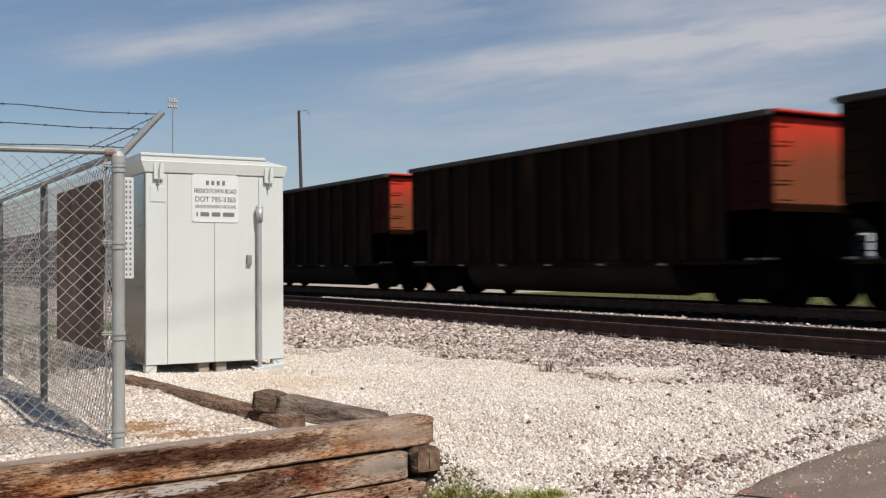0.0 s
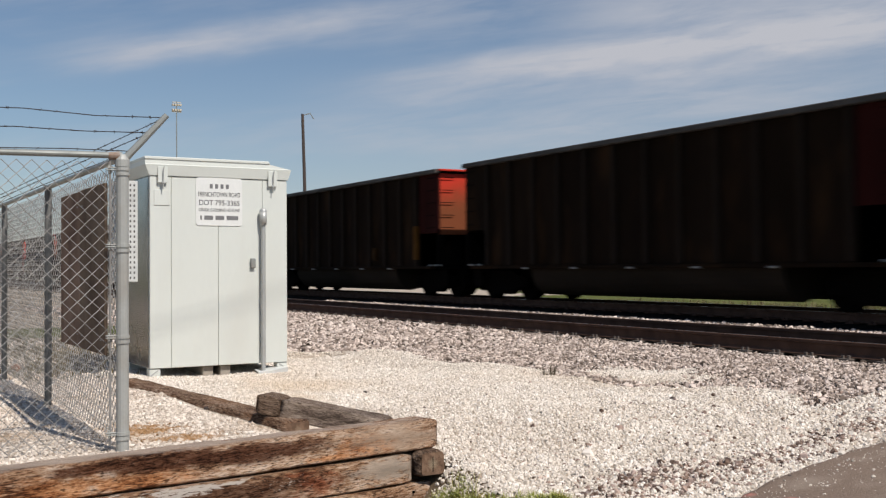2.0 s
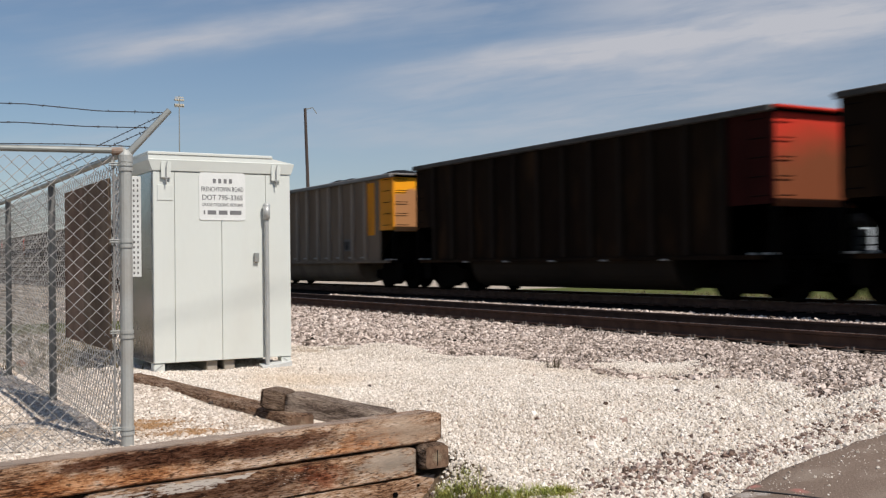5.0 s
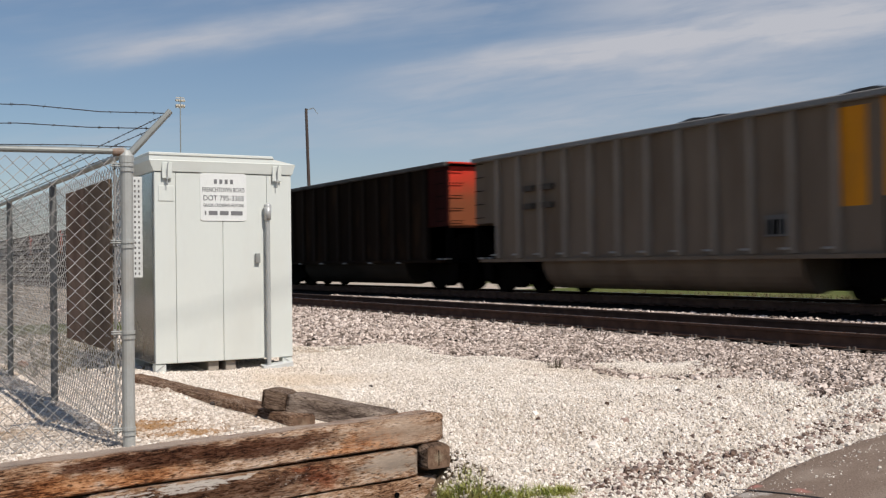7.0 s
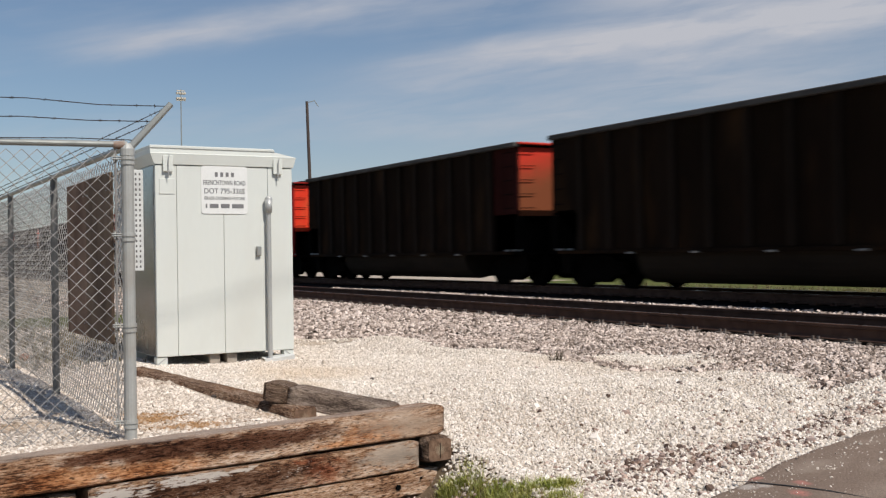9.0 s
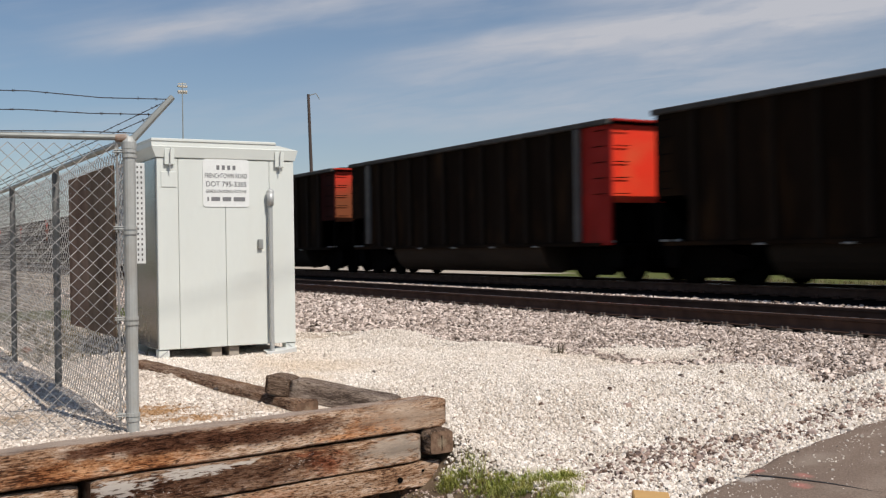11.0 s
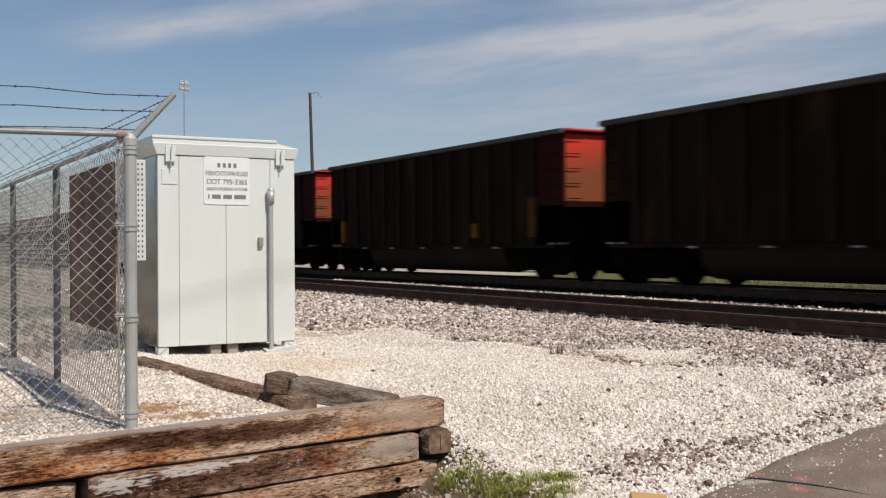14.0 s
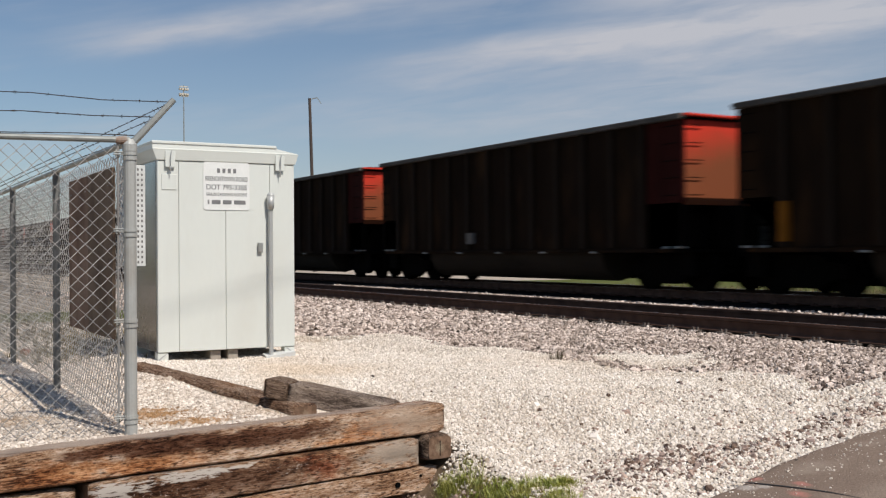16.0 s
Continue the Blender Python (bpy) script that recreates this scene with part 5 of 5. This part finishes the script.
        add_wire(bm, pts, seed=10 + k)
        part("barbed_wire", bm, M["barbed"], fence, "rusty barbed wire strand")


build_fence()


def build_board():
    """A sheet of brown board wired to the inner side of the fence."""
    board = empty("fence_board", pose(1.630, 7.48, 0.955))
    tagged(board, "dark brown weathered board wired inside the chain-link mesh", "board")
    part("sheet", box_mesh((-0.012, 0, 0), (0.012, 0.83, 1.202), 0.004), M["dark_board"], board)
    part("sheet", box_mesh((-0.012, 0.834, 0), (0.012, 1.61, 1.198), 0.004), M["brown_board"], board)
    for y in (0.1, 0.75, 0.92, 1.5):
        for z in (0.10, 1.08):
            part("wire_tie", box_mesh((-0.018, y - 0.012, z - 0.004), (0.030, y + 0.012, z + 0.004)), M["wire"], board)


build_board()

# ---- timbers ----


def timber_ring(width, height, c):
    """The outline of a sawn timber with worn corners."""
    pts = []
    for sy, sz, a0 in ((1, -1, -90), (1, 1, 0), (-1, 1, 90), (-1, -1, 180)):
        for k in range(4):
            a = math.radians(a0 + k * 30)
            pts.append((sy * (width / 2 - c) + c * math.cos(a), sz * (height / 2 - c) + c * math.sin(a)))
        ny, nz = {(1, -1): (width / 2, 0), (1, 1): (0, height / 2), (-1, 1): (-width / 2, 0), (-1, -1): (0, -height / 2)}[(sy, sz)]
        for f in (-0.5, 0, 0.5):
            pts.append((ny + (f * (width - 2 * c) * (-sy if sy == sz else sy) if ny == 0 else 0), nz + (f * (height - 2 * c) * (-sz if sy == sz else -sz) if nz == 0 else 0)))
    return pts


def timber_mesh(length, width, height, seed, c=0.014, wear=0.007):
    """An old sawn timber along x: uneven faces and rounded worn edges."""
    rnd = random.Random(seed)
    off = Vector((seed * 7.3, seed * 3.1, 0))
    n = max(8, int(length / 0.035))
    ring = timber_ring(width, height, c)
    bm = bmesh.new()
    rows = []
    for i in range(n + 1):
        x = -length / 2 + length * i / n
        tip = min(i, n - i)
        inset = 0.012 if tip == 0 else 0.003 if tip == 1 else 0.0
        row = []
        for y, z in ring:
            d = wear * noise.noise(Vector((x * 2.6, y * 8, z * 8)) + off) + wear * 0.55 * noise.noise(Vector((x * 14, y * 40, z * 40)) + off) - inset
            r = math.hypot(y, z)
            row.append(bm.verts.new((x + (rnd.uniform(-0.004, 0.004) if tip == 0 else 0), y + d * y / r * 1.2, z + d * z / r * 1.2)))
        rows.append(row)
    m = len(ring)
    for a, b in zip(rows, rows[1:]):
        for j in range(m):
            bm.faces.new((a[j], a[(j + 1) % m], b[(j + 1) % m], b[j]))
    bm.faces.new(rows[0][::-1]), bm.faces.new(rows[-1])
    bmesh.ops.recalc_face_normals(bm, faces=bm.faces)
    return bm


def timber(a, b, width, height, mat, label, seed, group="", roll=0, c=0.014):
    """A timber whose top middle runs from a to b."""
    a, b = Vector(a), Vector(b)
    d = b - a
    ob = part("railway_tie", timber_mesh(d.length, width, height, seed, c), M[mat], smooth=True)
    rz = math.degrees(math.atan2(d.y, d.x))
    ry = -math.degrees(math.asin(d.z / d.length))
    mid = (a + b) / 2
    ob.matrix_basis = pose(mid.x, mid.y, mid.z - height / 2, roll, ry, rz)
    tagged(ob, label, "railway tie", group)
    for s in (-1, 1):
        bm = bmesh.new()
        x = s * (d.length / 2 + 0.005)
        ring = [bm.verts.new((x, y * 0.86, z * 0.86)) for y, z in timber_ring(width, height, c)]
        hub = bm.verts.new((x + s * 0.003, 0.0, 0.0))
        for p, q in zip(ring, ring[1:] + ring[:1]):
            bm.faces.new((hub, p, q))
        bmesh.ops.recalc_face_normals(bm, faces=bm.faces)
        part("end_grain", bm, M["end_grain"], ob, "weathered end grain")
    return ob


def on_wall(x, z, back=0.11):
    """A point over the wall's line; back is how far its middle lies behind the face."""
    return (x - 0.142 * back, wall_y(x) + 0.99 * back, z)


def build_timbers():
    g = "timbers of the retaining wall"
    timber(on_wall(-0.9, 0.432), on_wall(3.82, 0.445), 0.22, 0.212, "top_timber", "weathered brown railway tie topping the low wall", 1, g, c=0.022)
    timber(on_wall(1.22, 0.219, 0.09), on_wall(3.575, 0.215, 0.09), 0.22, 0.203, "painted_timber", "weathered railway tie with flaked white paint", 2, g)
    timber(on_wall(-0.9, 0.212, 0.15), on_wall(1.16, 0.202, 0.15), 0.22, 0.175, "low_timber", "weathered brown railway tie in the low wall", 4, g)
    ob = timber(on_wall(0.6, 0.004, 0.10), on_wall(3.765, 0.000, 0.10), 0.22, 0.175, "low_timber", "weathered brown railway tie with bolt holes", 5, g)
    for x, z, r in ((1.22, -0.010, 0.020), (1.42, 0.030, 0.010)):
        part("bolt_hole", rod_mesh((x, -0.119, z), (x, -0.085, z), r, seg=12), M["dark_hole"], ob, "dark bolt hole")
    timber(on_wall(-0.9, 0.02, 0.14), on_wall(0.52, 0.02, 0.14), 0.22, 0.175, "timber", "dark weathered railway tie in the low wall", 6, g)
    timber(on_wall(-0.9, -0.165, 0.22), on_wall(3.30, -0.165, 0.22), 0.22, 0.21, "timber", "dark weathered railway tie at the foot of the wall", 7, g)
    timber((3.52, 6.66, -0.160), (3.50, 7.4, -0.160), 0.15, 0.20, "timber", "dark railway tie end under the wall", 14, g)
    ob = timber((3.725, 6.58, 0.232), (3.70, 8.6, 0.232), 0.215, 0.185, "dark_timber", "railway tie end poking out under the top tie", 8, g, c=0.028)
    part("end_check", box_mesh((-1.0185, -0.003, -0.06), (-1.0, 0.003, 0.05)), M["dark_hole"], ob, "dark split in the end grain")
    timber((2.60, 11.05, 0.425), (2.95, 7.22, 0.430), 0.21, 0.175, "timber", "half-buried brown railway tie edging the gravel", 9)
    timber((2.965, 7.50, 0.572), (3.50, 6.86, 0.455), 0.19, 0.155, "grey_timber", "bleached grey railway tie lying on the edging", 10)
    timber((2.835, 7.655, 0.601), (2.958, 7.508, 0.574), 0.19, 0.150, "dark_timber", "short dark block of a railway tie", 12, c=0.010)
    bm = bmesh.new()
    add_box(bm, (-0.11, -0.05, 0), (0.11, 0.05, 0.07), 0.006)
    ob = part("wood_block", bm, M["yellow_wood"])
    ob.matrix_basis = pose(4.19, 4.86, -0.022, 16, 5, -32)
    tagged(ob, "pale yellow block of sawn wood beside the road", "wood block")


build_timbers()

# ---- plants ----


def blade(rng, verts, faces, x, y, h, a, wide):
    """One bent blade of grass."""
    z = float(ground_z(x, y)) - 0.01
    lean = rng.uniform(0.15, 0.8) * h
    w = rng.uniform(0.0012, 0.0028) * wide
    dx, dy = math.cos(a), math.sin(a)
    s = len(verts)
    for u, r in ((0, 1), (0.55, 0.85), (1.0, 0.12)):
        ox, oy = dx * lean * u * u, dy * lean * u * u
        verts.append((x + ox - dy * w * r, y + oy + dx * w * r, z + h * u))
        verts.append((x + ox + dy * w * r, y + oy - dx * w * r, z + h * u))
    faces += [(s, s + 1, s + 3, s + 2), (s + 2, s + 3, s + 5, s + 4)]


def build_grass(name, spots, n, height, mat, label, seed, wide=1.0):
    rng = random.Random(seed)
    verts, faces = [], []
    for cx, cy, rx, ry, share in spots:
        left = int(n * share)
        while left > 0:
            tx, ty = rng.gauss(cx, rx), rng.gauss(cy, ry)
            tall = height * rng.uniform(0.45, 1.2)
            for _ in range(min(left, rng.randint(5, 22))):
                left -= 1
                x, y = rng.gauss(tx, 0.014), rng.gauss(ty, 0.014)
                blade(rng, verts, faces, x, y, tall * rng.uniform(0.5, 1.1), math.atan2(y - ty, x - tx) + rng.uniform(-0.6, 0.6), wide)
    ob = new(name, quick_mesh(name, np.array(verts), np.array(faces), mat))
    return tagged(ob, label, "grass", kind="stuff")


build_grass("grass", ((3.68, 6.38, 0.035, 0.06, 0.24), (3.78, 6.30, 0.04, 0.06, 0.06), (3.70, 6.08, 0.05, 0.08, 0.10), (3.76, 5.86, 0.05, 0.07, 0.16), (3.84, 5.68, 0.05, 0.05, 0.14), (3.98, 5.60, 0.05, 0.05, 0.12), (4.09, 5.56, 0.05, 0.04, 0.12), (3.88, 5.36, 0.06, 0.06, 0.2)), 7600, 0.062, M["grass_blade"], "short green grass tufts at the foot of the timber wall", 5)
build_grass("dry_grass", ((3.58, 6.35, 0.06, 0.10, 0.3), (3.72, 6.12, 0.06, 0.09, 0.5), (3.76, 5.85, 0.06, 0.10, 0.3), (3.84, 5.45, 0.06, 0.10, 0.2)), 900, 0.045, M["straw_blade"], "dry straw-coloured grass among the green tufts", 25)
build_grass("grass", ((3.74, 6.26, 0.05, 0.08, 0.6), (3.84, 5.95, 0.05, 0.08, 0.4)), 50, 0.15, M["grass_blade"], "thin grass stems beside the timber wall", 15)
build_grass("far_grass", ((27.0, 22, 1.6, 1.5, 0.3), (26, 26, 1.6, 2.0, 0.4), (25.0, 30, 1.4, 1.5, 0.3)), 9000, 0.22, M["dry_blade"], "rough grass beyond the tracks", 35, 2.0)
build_grass("dry_weed", ((6.68, 9.22, 0.03, 0.03, 1.0),), 34, 0.15, M["weed"], "small dry weed growing in the gravel", 6, 2.0)

build_grass("dry_weed", ((2.2, 12.6, 0.35, 0.5, 0.2), (2.7, 14.5, 0.5, 0.8, 0.35), (2.6, 16.5, 0.6, 1.0, 0.45)), 5200, 0.14, M["dry_blade"], "thin olive and straw weeds behind the fence", 7, 2.0)


def build_slab():
    """A pale broken slab that lies half under the cabinet."""
    bm = bmesh.new()
    add_prism(bm, [(-0.20, -0.06), (-0.05, -0.10), (0.17, -0.08), (0.22, 0.05), (0.05, 0.12), (-0.16, 0.10)], 0.0, 0.06, "z")
    ob = part("stone_slab", bm, M["vent_white"])
    ob.matrix_basis = pose(4.33, 11.38, float(ground_z(4.33, 11.38)) - 0.015, 4, -5, 8)
    tagged(ob, "pale broken stone slab under the cabinet's edge", "stone slab")


build_slab()


def build_loose_stones():
    """Single dark stones and a broken brick that stand out on the pale gravel."""
    for i, (name, x, y, r, mat, label) in enumerate((("stone", 2.70, 8.62, 0.024, "black_stone", "dark round stone on the pale gravel"), ("stone", 4.36, 8.99, 0.021, "black_stone", "small dark stone on the pale gravel"), ("stone", 6.5, 7.1, 0.024, "black_stone", "dark stone on the white gravel"), ("brick_fragment", 1.85, 13.2, 0.07, "brick_red", "broken red brick lying in the gravel"))):
        rnd = random.Random(60 + i)
        bm = bmesh.new()
        bmesh.ops.create_icosphere(bm, subdivisions=2, radius=r)
        for v in bm.verts:
            v.co *= rnd.uniform(0.8, 1.15)
            v.co.z *= 0.75
        ob = part(name, bm, M[mat])
        ob.location = (x, y, float(ground_z(x, y)) + r * 0.55)
        tagged(ob, label, "stone" if name == "stone" else "brick")


build_loose_stones()

# ---- poles far off ----


def build_utility_pole():
    x, y = 30.45, 72.50
    pole = empty("utility_pole", pose(x, y, 0.3))
    tagged(pole, "dark weathered wooden utility pole beyond the train", "utility pole")
    part("shaft", rod_mesh((0, 0, -0.4), (-0.30, 0.16, 12.8), 0.15, 0.105, seg=12), M["pole_wood"], pole)
    bm = bmesh.new()
    add_rod(bm, (-0.30, 0.16, 12.7), (0.2, -0.1, 12.85), 0.035, seg=6)
    add_rod(bm, (0.2, -0.1, 12.85), (0.45, -0.25, 12.4), 0.03, seg=6)
    part("bracket", bm, M["galvanised"], pole)


def build_light_mast():
    x, y = 33.85, 119.0
    mast = empty("light_mast", pose(x, y, 0.3))
    tagged(mast, "thin grey mast with a cluster of lamp heads", "light mast")
    part("shaft", rod_mesh((0, 0, -0.4), (0, 0, 20.6), 0.09, 0.055, seg=10), M["galvanised"], mast)
    part("cross_arm", box_mesh((-0.55, -0.04, 19.3), (0.55, 0.04, 19.4)), M["light_head"], mast)
    part("cross_arm", box_mesh((-0.5, -0.04, 20.4), (0.5, 0.04, 20.5)), M["light_head"], mast)
    for dx in (-0.42, -0.14, 0.18, 0.44):
        for z in (19.55, 20.15):
            part("lamp_head", box_mesh((dx - 0.12, -0.15, z - 0.13), (dx + 0.12, 0.15, z + 0.13), 0.04), M["light_head"], mast)


def build_overhead_line():
    """Two bundled cables along the road, over and behind the viewer; their faint shadows cross the cabinet."""
    d = Vector((1, 0.207, 0)).normalized()
    ends = []
    for k, spot in enumerate((Vector((3.40, 11.40, 0.95)), Vector((3.40, 11.40, 1.07)))):
        mid = spot + SUN_TO * (13.0 + 0.5 * k)
        bm = bmesh.new()
        pts = [mid + d * (60 * u) + Vector((0, 0, 1.6 * u * u)) for u in [i / 10 for i in range(-10, 11)]]
        for a, b in zip(pts, pts[1:]):
            add_rod(bm, a, b, 0.0055, seg=6, caps=False)
        ends.append((pts[0], pts[-1]))
        tagged(part("overhead_cable", bm, M["barbed"]), "black overhead cable strung along the road", "cable", "cables over the road")
    for a, b in zip(*ends):
        pole = empty("utility_pole", pose(a.x, a.y - 0.3, 0))
        tagged(pole, "weathered wooden utility pole beside the road", "utility pole")
        part("shaft", rod_mesh((0, 0, -0.5), (0, 0, b.z + 0.5), 0.16, 0.12, seg=12), M["pole_wood"], pole)
        for p in (a, b):
            part("cross_arm", box_mesh((-0.06, -0.5, p.z - 0.12), (0.06, p.y - a.y + 0.5, p.z - 0.004), 0.01), M["pole_wood"], pole)


build_utility_pole()
build_light_mast()
build_overhead_line()

# ---- what moves ----
FIRST = 14.31           # where the first car's leading end stands at the start


def gone(t):
    """Metres that the train has gone after t seconds; it gathers speed slightly."""
    return 9.58 * t + 0.0238 * t * t


def motions():
    spins = [(i / 15, pose(0, 0, 0.457, math.degrees(gone(i / 15) / 0.457))) for i in range(241)]
    for k, car in TRAIN:
        walk(car, [(t, pose(FAR_C, FIRST + PITCH * k - gone(t), RAIL_Z)) for t in range(17)])
        for ob in car.children_recursive:
            if ob.name.startswith("wheelset"):
                y = ob.location.y
                walk(ob, [(t, Matrix.Translation((0, y, 0)) @ m) for t, m in spins])


motions()
